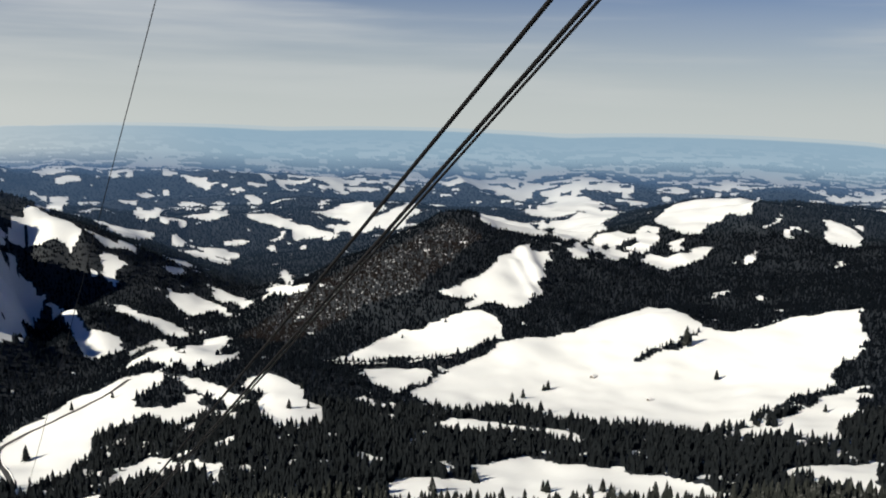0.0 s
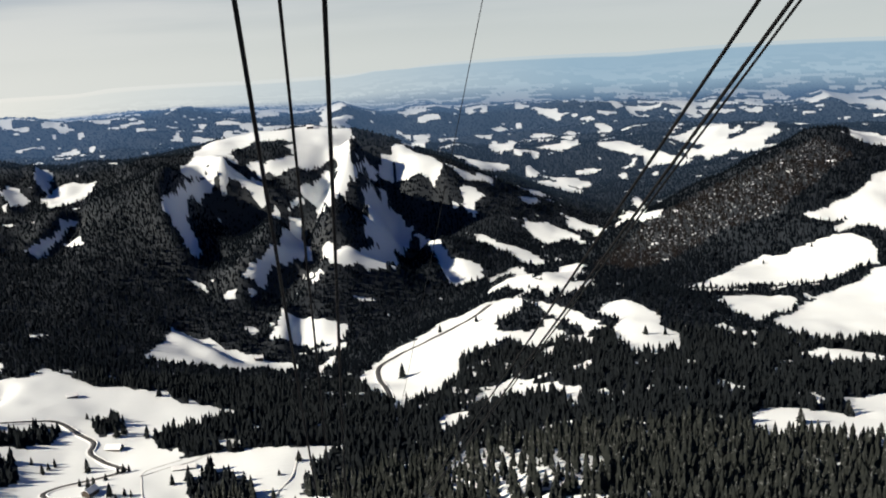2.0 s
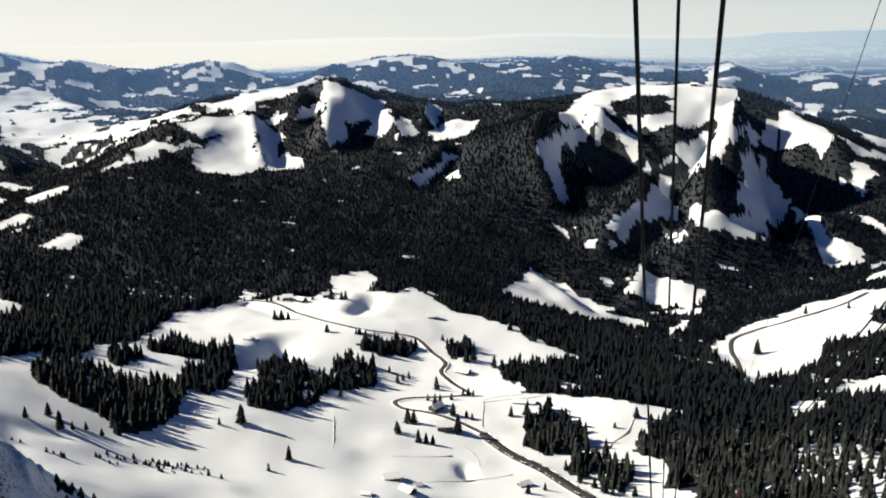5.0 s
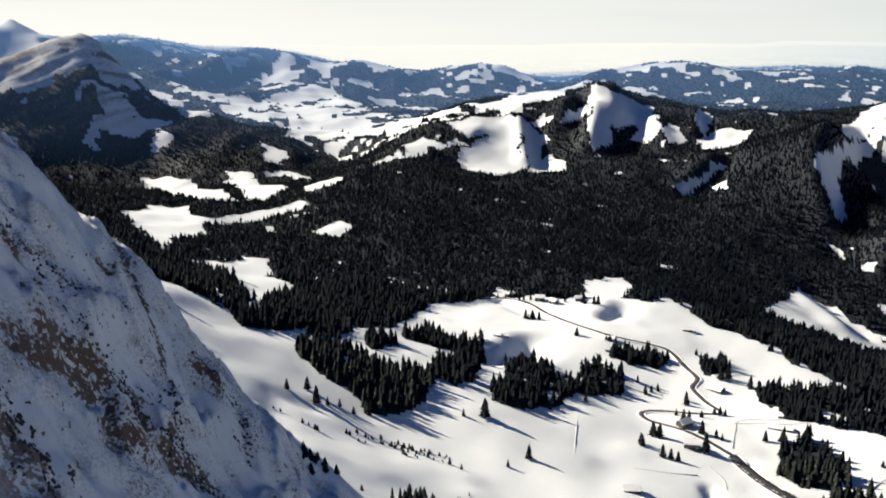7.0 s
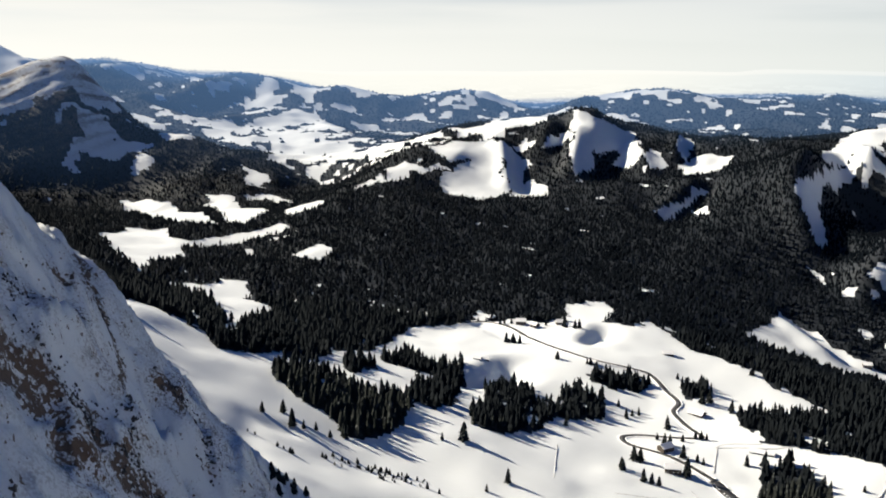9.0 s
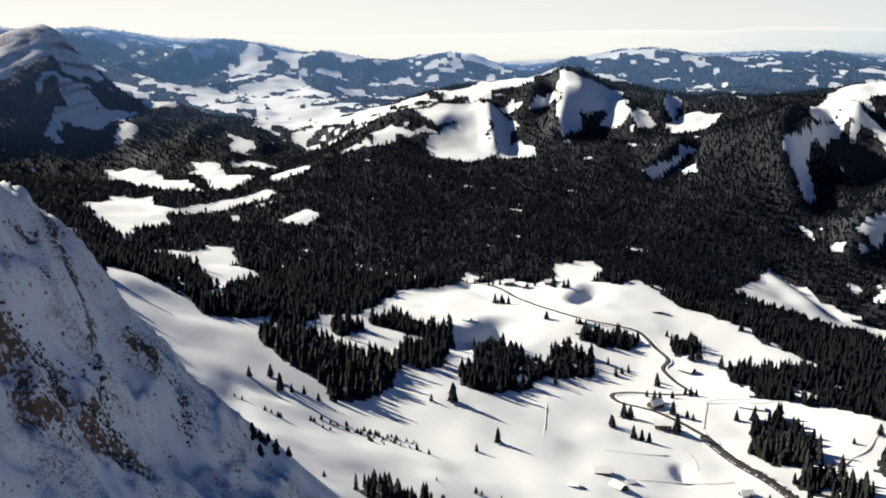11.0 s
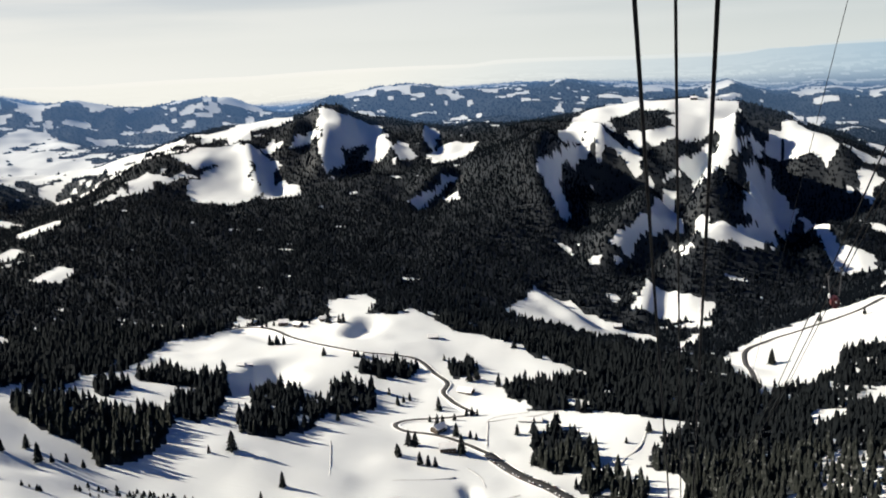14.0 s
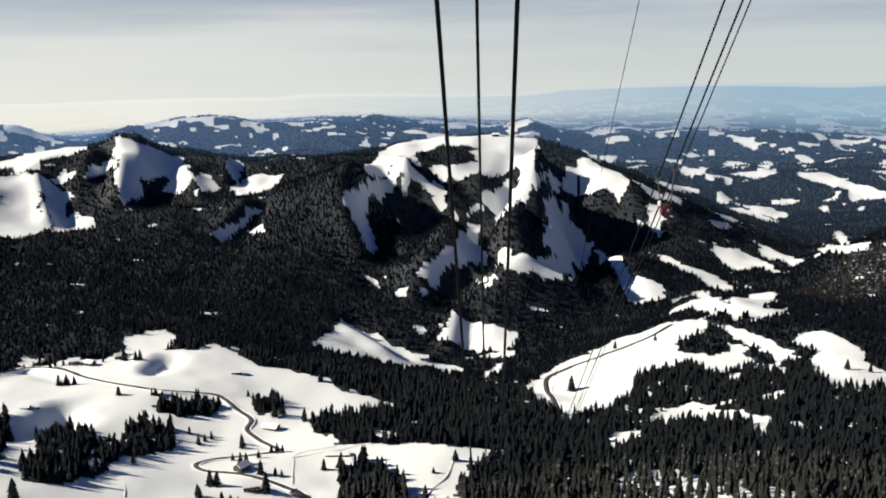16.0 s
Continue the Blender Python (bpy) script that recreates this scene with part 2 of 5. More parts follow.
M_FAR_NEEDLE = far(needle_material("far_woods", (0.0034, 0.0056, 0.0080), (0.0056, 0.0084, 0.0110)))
M_SCRUB = plain("dead_scrub", (0.060, 0.048, 0.040), 0.9, vary=0.4, size=0.8)
M_BARK = plain("bark", (0.06, 0.045, 0.035), 0.9, size=3)
M_ROPE = plain("wire_rope", (0.009, 0.009, 0.010), 0.8, 0.0, size=9, bump=0.004)
M_ROPE.node_tree.nodes["Principled BSDF"].inputs["Specular IOR Level"].default_value = 0.06
M_ROAD = plain("wet_asphalt", (0.035, 0.034, 0.034), 0.65, vary=0.45, size=0.25)
M_SNOW = plain("roof_snow", (0.70, 0.70, 0.71), 0.7, vary=0.05, size=0.4, bump=0.05)
M_TIMBER = plain("weathered_timber", (0.050, 0.037, 0.029), 0.85, vary=0.4, size=0.9)
M_CONCRETE = plain("grey_concrete", (0.22, 0.22, 0.22), 0.8, vary=0.2, size=0.3)
M_GLASS = plain("dark_glass", (0.02, 0.025, 0.03), 0.12, vary=0.1)
M_RED = plain("red_paint", (0.055, 0.005, 0.005), 0.5, vary=0.2, size=4)
M_WHITE = plain("white_paint", (0.75, 0.75, 0.74), 0.5, vary=0.1, size=4)
M_STEEL = plain("grey_steel", (0.06, 0.06, 0.065), 0.6, 0.3, size=5)
M_CARS = [plain("car_paint", c, 0.3, 0.2, vary=0.08) for c in ((0.02, 0.02, 0.025), (0.16, 0.165, 0.17), (0.03, 0.04, 0.07), (0.07, 0.025, 0.022))]
M_TRACK = plain("packed_snow", (0.42, 0.42, 0.43), 0.8, vary=0.25, size=0.3)

# ---- the shape of the land: crest lines, valley lines and benches (metres), placed to fit the camera's view ----
LAND, LEVELS = {}, {}
LAND["cliff_edge"] = [(-216, 174, 345), (-230, 203, 326), (-233, 225, 300), (-240, 241, 285), (-253, 269, 259), (-264, 294, 233), (-268, 312, 214), (-268, 323, 185)]
LEVELS["cliff_face"] = [(-185, 151, 300), (-212, 184, 313), (-192, 197, 254), (-194, 213, 227), (-223, 223, 247)]
LAND["near_slope_edge"] = [(-261, 310, 203), (-263, 341, 177), (-255, 389, 136), (-233, 432, 100)]
LEVELS["left_slope"] = [(-664, 660, 141), (-599, 654, 120), (-480, 612, 87), (-391, 625, 49), (-305, 506, 76), (-449, 544, 100), (-239, 550, 40)]
LEVELS["basin_a"] = [(-361, 732, 50), (-302, 695, 32), (-202, 697, 15), (-85, 704, 6), (-3, 735, -10)]
LEVELS["basin_b"] = [(-511, 906, 47), (-387, 1021, 36), (-263, 883, 10), (-201, 887, 10), (-107, 928, 9), (-36, 926, 18)]
LAND["basin_rim"] = [(-523, 1117, 34), (-424, 1282, 34), (-331, 1206, 32), (-211, 1165, 16), (-98, 1089, -1)]
LEVELS["left_floor"] = [(-1116, 1067, 88), (-1116, 1186, 78), (-1089, 1320, 59), (-820, 948, 71), (-736, 909, 62), (-990, 1240, 53), (-887, 1265, 64)]
LAND["ravine"] = [(-494, 1271, 45), (-246, 1425, -6), (-116, 1400, -44), (-49, 1459, -72), (4, 1432, -61), (481, 1780, -16), (636, 2039, -20), (880, 2308, -13)]
LEVELS["across_meadow"] = [(-43, 1596, -11), (38, 1529, -45), (-225, 1513, -19), (-79, 1486, -67)]
LAND["forest_crest"] = [(-1054, 1310, 68), (-1083, 1600, 93), (-1130, 1867, 124), (-1096, 1935, 161), (-939, 2063, 169), (-814, 1954, 94), (-947, 1798, 89)]
LAND["left_peak"] = [(-1098, 2218, 191), (-976, 2247, 202), (-850, 2281, 228), (-781, 2261, 219), (-645, 2217, 165), (-593, 2171, 126)]
LAND["left_peak_spur"] = [(-850, 2281, 228), (-760, 2065, 124)]
LAND["saddle_crest"] = [(-636, 1941, 94), (-551, 2157, 116), (-450, 2206, 136), (-344, 2225, 162), (-274, 2251, 162)]
LEVELS["hillside"] = [(-788, 1719, 56), (-509, 1909, 56), (-932, 1548, 69), (-584, 1490, 36), (-342, 1649, 35), (-691, 1302, 43)]
LAND["main_crest"] = [(-295, 2218, 175), (-255, 2307, 181), (-189, 2439, 211), (-111, 2485, 219), (20, 2530, 223), (120, 2468, 209), (162, 2399, 185), (234, 2351, 162), (319, 2257, 132)]
LEVELS["main_front"] = [(-184, 2230, 176), (-86, 2278, 154), (0, 2305, 153), (102, 2136, 175), (52, 1871, 113), (-9, 1755, 89)]
LEVELS["main_gully"] = [(-8, 2313, 55), (-84, 2311, 40), (-92, 2053, -64), (-175, 2181, 19), (-61, 2129, -42)]
LAND["left_ramp"] = [(-282, 2102, 181), (-281, 1985, 140), (-264, 1895, 96), (-221, 1799, 48), (-184, 1703, 7)]
LEVELS["main_ledge"] = [(179, 2222, 109), (161, 2115, 17), (25, 2021, 8), (105, 1977, 0), (175, 1913, -14)]
LEVELS["gully_right"] = [(137, 2259, 67), (230, 2117, -28), (276, 2213, 28)]
LAND["right_spur"] = [(222, 1917, 38), (272, 1835, 19), (306, 1736, -18)]
LEVELS["hook_hill"] = [(77, 1238, -37), (77, 1296, -33), (144, 1374, -16), (262, 1475, -1), (365, 1530, 21), (329, 1255, 2), (238, 1259, 1), (325, 1347, 30), (426, 1275, 36), (470, 1216, 23), (521, 1086, 13)]
LAND["hook_knoll"] = [(365, 1551, 22), (310, 1589, 19)]
LEVELS["near_wood"] = [(-4, 859, 2), (94, 1064, -16), (192, 991, 3), (186, 759, 46), (168, 705, 60), (360, 1084, 26), (326, 813, 43)]
LEVELS["right_bench"] = [(364, 769, 42), (508, 816, 35), (594, 757, 38), (390, 663, 45), (532, 795, 50), (608, 643, 64)]
LEVELS["right_bench_b"] = [(670, 913, 30), (790, 757, 41), (867, 672, 57)]
LAND["white_field_foot"] = [(602, 1195, 9), (615, 1094, 11), (704, 960, 22), (804, 836, 31), (905, 704, 51)]
LAND["white_field_crest"] = [(687, 1264, 16), (828, 1317, 36), (958, 1281, 51), (1069, 1246, 84), (1107, 1214, 83), (1141, 1125, 65), (1230, 1093, 88), (1297, 1015, 113)]
LEVELS["field_mid"] = [(576, 1398, 9), (745, 1458, 18), (884, 1430, 57), (827, 1138, 11), (1010, 985, 30)]
LEVELS["dark_valley"] = [(1061, 1391, 46), (1257, 1244, 59), (1411, 1138, 107)]
LAND["spur_crest"] = [(507, 1799, -17), (627, 1823, 48), (746, 1823, 95), (886, 1854, 138), (1039, 1917, 191), (1089, 1889, 182), (1127, 1818, 148)]
LEVELS["spur_front"] = [(669, 1630, 30), (828, 1604, 88), (879, 1481, 58)]
LEVELS["tip"] = [(1108, 1683, 129), (1146, 1657, 122), (957, 1512, 73), (873, 1532, 60)]
LEVELS["dark_wall"] = [(1365, 1809, 114), (1471, 1779, 127), (1377, 1532, 89), (1563, 1407, 109)]
LAND["right_peak"] = [(1649, 1957, 142), (1825, 1969, 188), (1894, 1845, 190), (1924, 1753, 203), (1912, 1643, 173), (1909, 1516, 134)]
LAND["stock_crest"] = [(-2195, 1537, 256), (-2167, 1611, 277), (-2126, 1697, 311), (-2089, 1773, 338), (-2059, 1838, 355), (-2020, 1851, 326), (-1980, 1857, 288), (-1895, 1852, 220), (-1806, 1856, 171), (-1704, 1897, 165), (-1584, 1922, 119), (-1455, 1933, 91), (-1361, 1916, 58), (-1284, 1908, 47)]
LAND["stock_rib"] = [(-2038, 1599, 203), (-2011, 1679, 232), (-1974, 1768, 270), (-1876, 1757, 205), (-1796, 1739, 142), (-1715, 1708, 85)]
LEVELS["stock_face"] = [(-2095, 1488, 189), (-2030, 1526, 157), (-1940, 1577, 135), (-1858, 1673, 140), (-1943, 1667, 190), (-1713, 1765, 126), (-1620, 1798, 101), (-1503, 1780, 71), (-1427, 1829, 57), (-1738, 1640, 64), (-1819, 1565, 74), (-1594, 1672, 51), (-1602, 1507, 31), (-1523, 1559, 22), (-1468, 1679, 38), (-1382, 1750, 36), (-1267, 1762, 43), (-1708, 1434, 42), (-1854, 1411, 71), (-1731, 1750, 52), (-1362, 1581, 50), (-1419, 1292, 74)]
LEVELS["stock_back"] = [(-2307, 1902, 120), (-2225, 2027, 110), (-2058, 2043, 60), (-2424, 1699, 150), (-1858, 2068, 45)]
LEVELS["far_valley"] = [(-1780, 2314, 34), (-1691, 2532, 35), (-1961, 2802, 81), (-1726, 2856, 79)]
LAND["mid_left"] = [(-1419, 2567, 124), (-1228, 2479, 171)]
LEVELS["mid_back"] = [(-900, 3357, 120), (-623, 3505, 127), (-404, 3411, 87)]
LEVELS["mid_right"] = [(383, 3279, 80), (583, 3250, 69), (786, 3121, 76), (994, 3018, 62), (1209, 3297, 108), (1279, 2955, 97), (1410, 2803, 107), (1619, 2592, 69), (2080, 2783, 103), (2098, 2558, 85)]
LEVELS["valley_right"] = [(811, 2769, 2), (619, 2775, -6), (1056, 2776, 33), (1484, 2283, 66), (1696, 2341, 85)]
# distant ranges and plain drawn in under 5 km and raised to fit the view
LAND["range_left"] = [(-3148, 2934, 288), (-2965, 3118, 243), (-2704, 3412, 231), (-2455, 3595, 209), (-2210, 3751, 179), (-1976, 3935, 199), (-1777, 3974, 167), (-1643, 4032, 152)]
LAND["range_left_foot"] = [(-2832, 3037, 168), (-2492, 3323, 145), (-2083, 3535, 92), (-1800, 3743, 115)]
LAND["range_blue"] = [(-3352, 3096, 327), (-3289, 3163, 340), (-3209, 3244, 312), (-3073, 3373, 282), (-2891, 3531, 276), (-2736, 3652, 252), (-2615, 3740, 211)]
LAND["range_mid"] = [(-1598, 4050, 165), (-1390, 4179, 196), (-1164, 4247, 219), (-892, 4313, 201), (-628, 4359, 202), (-371, 4388, 191)]
LAND["range_mid_right"] = [(-514, 4352, 223), (-225, 4376, 190), (45, 4382, 186), (262, 4324, 158)]
LAND["range_right"] = [(307, 4207, 118), (638, 4170, 82), (985, 4102, 94), (1206, 4043, 126), (1406, 3978, 73), (1712, 3967, 93), (1979, 3842, 98), (2306, 3715, 78), (2584, 3467, 68)]
LAND["plain_a"] = [(331, 4506, 157), (985, 4410, 147), (1696, 4190, 129), (2383, 3844, 131), (2958, 3359, 132), (3462, 2764, 96)]
LAND["plain_b"] = [(349, 4705, 256), (1522, 4467, 239), (2708, 3870, 232), (3689, 2960, 236)]
LAND["horizon"] = [(-4224, 2536, 272), (-2689, 4130, 276), (-2014, 4498, 283), (-1004, 4826, 293), (-986, 4857, 317), (-215, 4952, 308), (512, 4930, 301), (364, 4879, 315), (1578, 4633, 313), (2806, 4015, 308), (3822, 3074, 309)]
LAND["plain_left"] = [(-2523, 3874, 166), (-1888, 4221, 162), (-938, 4528, 207), (-588, 4544, 205), (175, 4579, 181)]
LAND["left_horn"] = [(-3389, 2358, 270), (-3308, 2471, 336), (-3270, 2521, 380), (-3242, 2557, 432), (-3205, 2600, 378), (-3165, 2650, 322), (-3110, 2720, 296)]
# the mountain wall on which the ropeway climbs, behind and below the car
LAND["rope_line"] = [(0, -900, 960), (0, -440, 715), (0, -140, 330), (0, 0, 215), (0, 200, 130), (0, 420, 52), (0, 600, 12)]
LEVELS["hidden_dales"] = [(600, 3650, 25), (1100, 3550, 15), (1700, 3350, 25), (2200, 3050, 40), (-100, 3700, 40), (-800, 3750, 60), (-1500, 3450, 60), (-300, 3050, 30), (-700, 3000, 40)]
LEVELS["wall_top"] = [(-1500, -500, 760), (-800, -650, 900), (0, -1150, 1050), (700, -800, 800), (1500, -700, 600)]
LAND["buttress_back"] = [(-330, 110, 425), (-520, 10, 520), (-800, -150, 600)]
LEVELS["buttress_lee"] = [(-420, 330, 215), (-560, 330, 240), (-900, 420, 260), (-1300, 500, 300)]
LEVELS["east_foot"] = [(330, 120, 215), (330, 400, 95), (700, 250, 150), (1100, 300, 130), (1500, 500, 140), (1900, 900, 150)]
LEVELS["outer_south"] = [(-3500, -2500, 420), (0, -3800, 420), (3500, -2500, 400), (-4700, 0, 380), (4700, 0, 380), (-3600, 1500, 420), (3300, 1300, 190)]


def view_fit_points():
    pts = []
    for line in LAND.values():
        for (a, b) in zip(line, line[1:]):
            a, b = np.array(a, float), np.array(b, float)
            n = min(12, max(1, int(np.hypot(*(b - a)[:2]) // 90)))
            pts += [a + (b - a) * k / n for k in range(n)]
        pts.append(np.array(line[-1], float))
    for spots in LEVELS.values():
        pts += [np.array(p, float) for p in spots]
    keep = []
    for p in pts:
        if all(np.hypot(*(p - q)[:2]) > 40 for q in keep):
            keep.append(p)
    return np.array(keep)


SPOT, SOFT = view_fit_points(), 10.0
_d = np.hypot(SPOT[:, None, 0] - SPOT[None, :, 0], SPOT[:, None, 1] - SPOT[None, :, 1])
_n = len(SPOT)
_a = np.zeros((_n + 3, _n + 3))
_a[:_n, :_n] = -np.sqrt(_d * _d + SOFT ** 2) + 22.0 * np.eye(_n)
_a[:_n, _n:] = np.c_[np.ones(_n), SPOT[:, :2] / 1000]
_a[_n:, :_n] = _a[:_n, _n:].T
WEIGHT = np.linalg.solve(_a, np.r_[SPOT[:, 2], 0, 0, 0])


def lattice(ix, iy, seed):
    h = (ix * 374761393 + iy * 668265263 + seed * 974634777) & 0x7FFFFFFF
    h = ((h ^ (h >> 13)) * 1274126177) & 0x7FFFFFFF
    return ((h ^ (h >> 16)) & 0xFFFF) / 65535.0


def wave(x, y, size, seed):
    """Smooth noise from -1 to 1 with features of that size in metres."""
    u, v = x / size, y / size
    iu, iv = np.floor(u).astype(np.int64), np.floor(v).astype(np.int64)
    fu, fv = u - iu, v - iv
    su, sv = fu * fu * fu * (fu * (fu * 6 - 15) + 10), fv * fv * fv * (fv * (fv * 6 - 15) + 10)
    a, b = lattice(iu, iv, seed), lattice(iu + 1, iv, seed)
    c, d = lattice(iu, iv + 1, seed), lattice(iu + 1, iv + 1, seed)
    return 2 * ((a * (1 - su) + b * su) * (1 - sv) + (c * (1 - su) + d * su) * sv) - 1


def rough_ground(x, y):
    """How rugged the ground is: 0 on meadows, 1 on the mountains, more on the rock buttress."""
    r = np.hypot(x, y)
    rug = np.clip((r - 1300) / 900, 0.12, 1.0)
    rock = np.clip(1 - np.hypot(x + 232, (y - 200) * 0.9) / 150, 0, 1)
    return rug, rock


# gullies (depth and half width in metres; a negative depth is a rib), placed to fit the camera's view
GULLY = []
GULLY.append(([(-436, 894), (-414, 945)], 15, 20))
GULLY.append(([(-386, 1112), (-374, 1141)], 3.5, 14))
GULLY.append(([(-233, 263), (-475, 587), (-455, 605)], 3.5, 14))
GULLY.append(([(-531, 1113), (-499, 1096), (-469, 1081)], 4, 12))
GULLY.append(([(-383, 1103), (-369, 1156)], 2.5, 11))
GULLY.append(([(-166, 684), (-154, 690)], 6, 11))
GULLY.append(([(-170, 762), (-165, 750)], 5, 7))


GULLY.append(([(-191, 2265), (-176, 2223), (-139, 2220), (-89, 2197)], -26, 34))
GULLY.append(([(105, 2331), (75, 2138), (50, 2119), (32, 1767)], -30, 36))
GULLY.append(([(129, 2340), (162, 2286), (171, 2203)], -16, 20))
GULLY.append(([(208, 2335), (202, 2258), (186, 2175)], 36, 36))
GULLY.append(([(49, 2113), (51, 1771), (65, 1740)], -18, 30))
GULLY.append(([(-834, 2248), (-793, 2131), (-755, 2035)], -14, 22))
GULLY.append(([(-678, 2234), (-636, 2155), (-608, 2106)], -12, 22))
GULLY.append(([(1038, 1625), (998, 1490)], -3, 9))
GULLY.append(([(1092, 1666), (1039, 1534)], -8, 16))
GULLY.append(([(-2195, 1537), (-2167, 1611), (-2126, 1697), (-2089, 1773), (-2059, 1838), (-2020, 1851), (-1980, 1857), (-1895, 1852)], -9, 30))
# flanks that fall away to the east of a line drawn downhill (drop, half width), tilted to shade the snow that looks
# dark from the camera
FLANK = []
FLANK.append(([(-243, 2222), (-267, 2014), (-243, 1891), (-214, 1810)], 50, 42))
FLANK.append(([(-161, 2243), (-123, 2229)], 53, 39))
FLANK.append(([(11, 2240), (20, 2159)], 62, 39))
FLANK.append(([(155, 2190), (143, 2100), (171, 2078), (142, 1786)], 84, 53))
FLANK.append(([(-31, 2164), (-43, 1729), (-88, 1687)], 78, 51))
FLANK.append(([(136, 2328), (143, 2296)], 40, 30))
FLANK.append(([(223, 1856), (231, 1727)], 25, 28))
FLANK.append(([(30, 1716), (93, 1718), (132, 1720)], 46, 39))
FLANK.append(([(-223, 1527), (-147, 1466)], 22, 30))
FLANK.append(([(-40, 1580), (-46, 1522)], 22, 25))
FLANK.append(([(-751, 2258), (-732, 2160), (-719, 2062)], 50, 54))
FLANK.append(([(-849, 2187), (-834, 2106)], 34, 30))
FLANK.append(([(-912, 2051), (-842, 1928)], 34, 25))
FLANK.append(([(-475, 2007), (-509, 1914)], 37, 32))
FLANK.append(([(-588, 2319), (-563, 2215)], 28, 25))
FLANK.append(([(-2549, 2397), (-2437, 2351)], 22, 57))
FLANK.append(([(-434, 976), (-433, 922)], 9, 22))
FLANK.append(([(-390, 1159), (-386, 1111)], 6, 18))

def off_line(line, x, y):
    """Distance in plan from a line of points."""
    best = np.full(x.shape, 1e9)
    for (ax, ay), (bx, by) in zip(line, line[1:]):
        ux, uy = bx - ax, by - ay
        t = np.clip(((x - ax) * ux + (y - ay) * uy) / (ux * ux + uy * uy + 1e-9), 0, 1)
        best = np.minimum(best, np.hypot(x - ax - t * ux, y - ay - t * uy))
    return best


def across(line, x, y):
    """Distance in plan from a line of points, and the signed distance to its left."""
    best, side = np.full(x.shape, 1e9), np.zeros(x.shape)
    for (ax, ay), (bx, by) in zip(line, line[1:]):
        ux, uy = bx - ax, by - ay
        n = math.hypot(ux, uy) + 1e-9
        t = np.clip(((x - ax) * ux + (y - ay) * uy) / (n * n), 0, 1)
        d = np.hypot(x - ax - t * ux, y - ay - t * uy)
        side = np.where(d < best, (ux * (y - ay) - uy * (x - ax)) / n, side)
        best = np.minimum(best, d)
    return best, side


def height(x, y):
    x, y = np.asarray(x, float), np.asarray(y, float)
    flat_x, flat_y = x.ravel(), y.ravel()
    z = np.empty(len(flat_x))
    for i in range(0, len(flat_x), 20000):
        px, py = flat_x[i:i + 20000], flat_y[i:i + 20000]
        d = np.sqrt((px[:, None] - SPOT[None, :, 0]) ** 2 + (py[:, None] - SPOT[None, :, 1]) ** 2 + SOFT ** 2)
        z[i:i + 20000] = -d @ WEIGHT[:_n] + WEIGHT[_n] + (px * WEIGHT[_n + 1] + py * WEIGHT[_n + 2]) / 1000
    z = z.reshape(x.shape)
    rug, rock = rough_ground(x, y)
    r = np.hypot(x, y)
    far = np.clip((r - 3300) / 500, 0, 1)
    rim = 1 - np.clip((r - 4420) / 160, 0, 1)
    z = z + rug * (1 - far) * (7 * wave(x, y, 230, 3) + 6 * (1 - 2 * np.abs(wave(x, y, 150, 4))) + 3 * wave(x, y, 50, 14))
    z = z + far * rim * (44 * (0.4 - np.abs(wave(x, y, 330, 15))) + 9 * wave(x, y, 140, 16) + 4 * wave(x, y, 60, 17))
    z = z + (1 - far) * (3.4 * wave(x, y, 120, 25) + 2.5 * wave(x, y, 60, 5) + 1.0 * wave(x, y, 27, 6))
    west = np.clip(1.3 - np.hypot(x + 2080, y - 1800) / 340, 0, 1)
    z = z + west * 4 * (0.5 - np.abs(wave(0.91 * x - 0.41 * y, 0.15 * (0.41 * x + 0.91 * y), 26, 18)))
    for line, deep, half in GULLY:
        z = z - deep * np.exp(-(off_line(line, x, y) / half) ** 2)
    for line, drop, half in FLANK:
        d, side = across(line, x, y)
        z = z - drop * (side / half) * np.exp(-(d / half) ** 2)
    z = z + np.clip((312 - y) / 55, 0.15, 1) * np.minimum(1, 2.2 * rock) * (4.5 * wave(x, y, 40, 7) + 4.5 * (1 - 2 * np.abs(wave(x + 0.6 * y, y, 21, 8))) + 3.0 * wave(x, y, 9, 9) + 1.8 * (1 - 2 * np.abs(wave(x, y, 4.0, 10))))
    return z


# bare rock on the buttress: (line on the face, half width)
CRAG = []
CRAG.append(([(-179, 131, 312), (-180, 138, 306), (-182, 147, 298), (-180, 153, 289), (-171, 153, 282)], 6))
CRAG.append(([(-186, 144, 311), (-185, 149, 305), (-183, 156, 296), (-184, 165, 284), (-176, 162, 280)], 4))
CRAG.append(([(-194, 146, 318), (-201, 161, 314), (-208, 176, 308), (-212, 194, 302)], 2.2))
CRAG.append(([(-244, 223, 309), (-229, 214, 298), (-222, 213, 288), (-214, 209, 278), (-194, 191, 278)], 2.6))
CRAG.append(([(-216, 225, 271), (-213, 230, 266), (-205, 227, 263)], 2.6))
CRAG.append(([(-172, 166, 271), (-173, 174, 265), (-171, 179, 257)], 4.5))
CRAG.append(([(-163, 113, 307), (-157, 114, 301), (-152, 115, 295), (-148, 113, 290)], 5.5))
CRAG.append(([(-151, 103, 297), (-150, 106, 293)], 7))
CRAG.append(([(-222, 193, 311), (-220, 196, 307)], 2.6))
CRAG.append(([(-204, 150, 328), (-200, 150, 323)], 2.2))
CRAG.append(([(-181, 179, 276), (-172, 164, 275)], 2))
CRAG.append(([(-206, 165, 315), (-222, 191, 314)], 1.2))


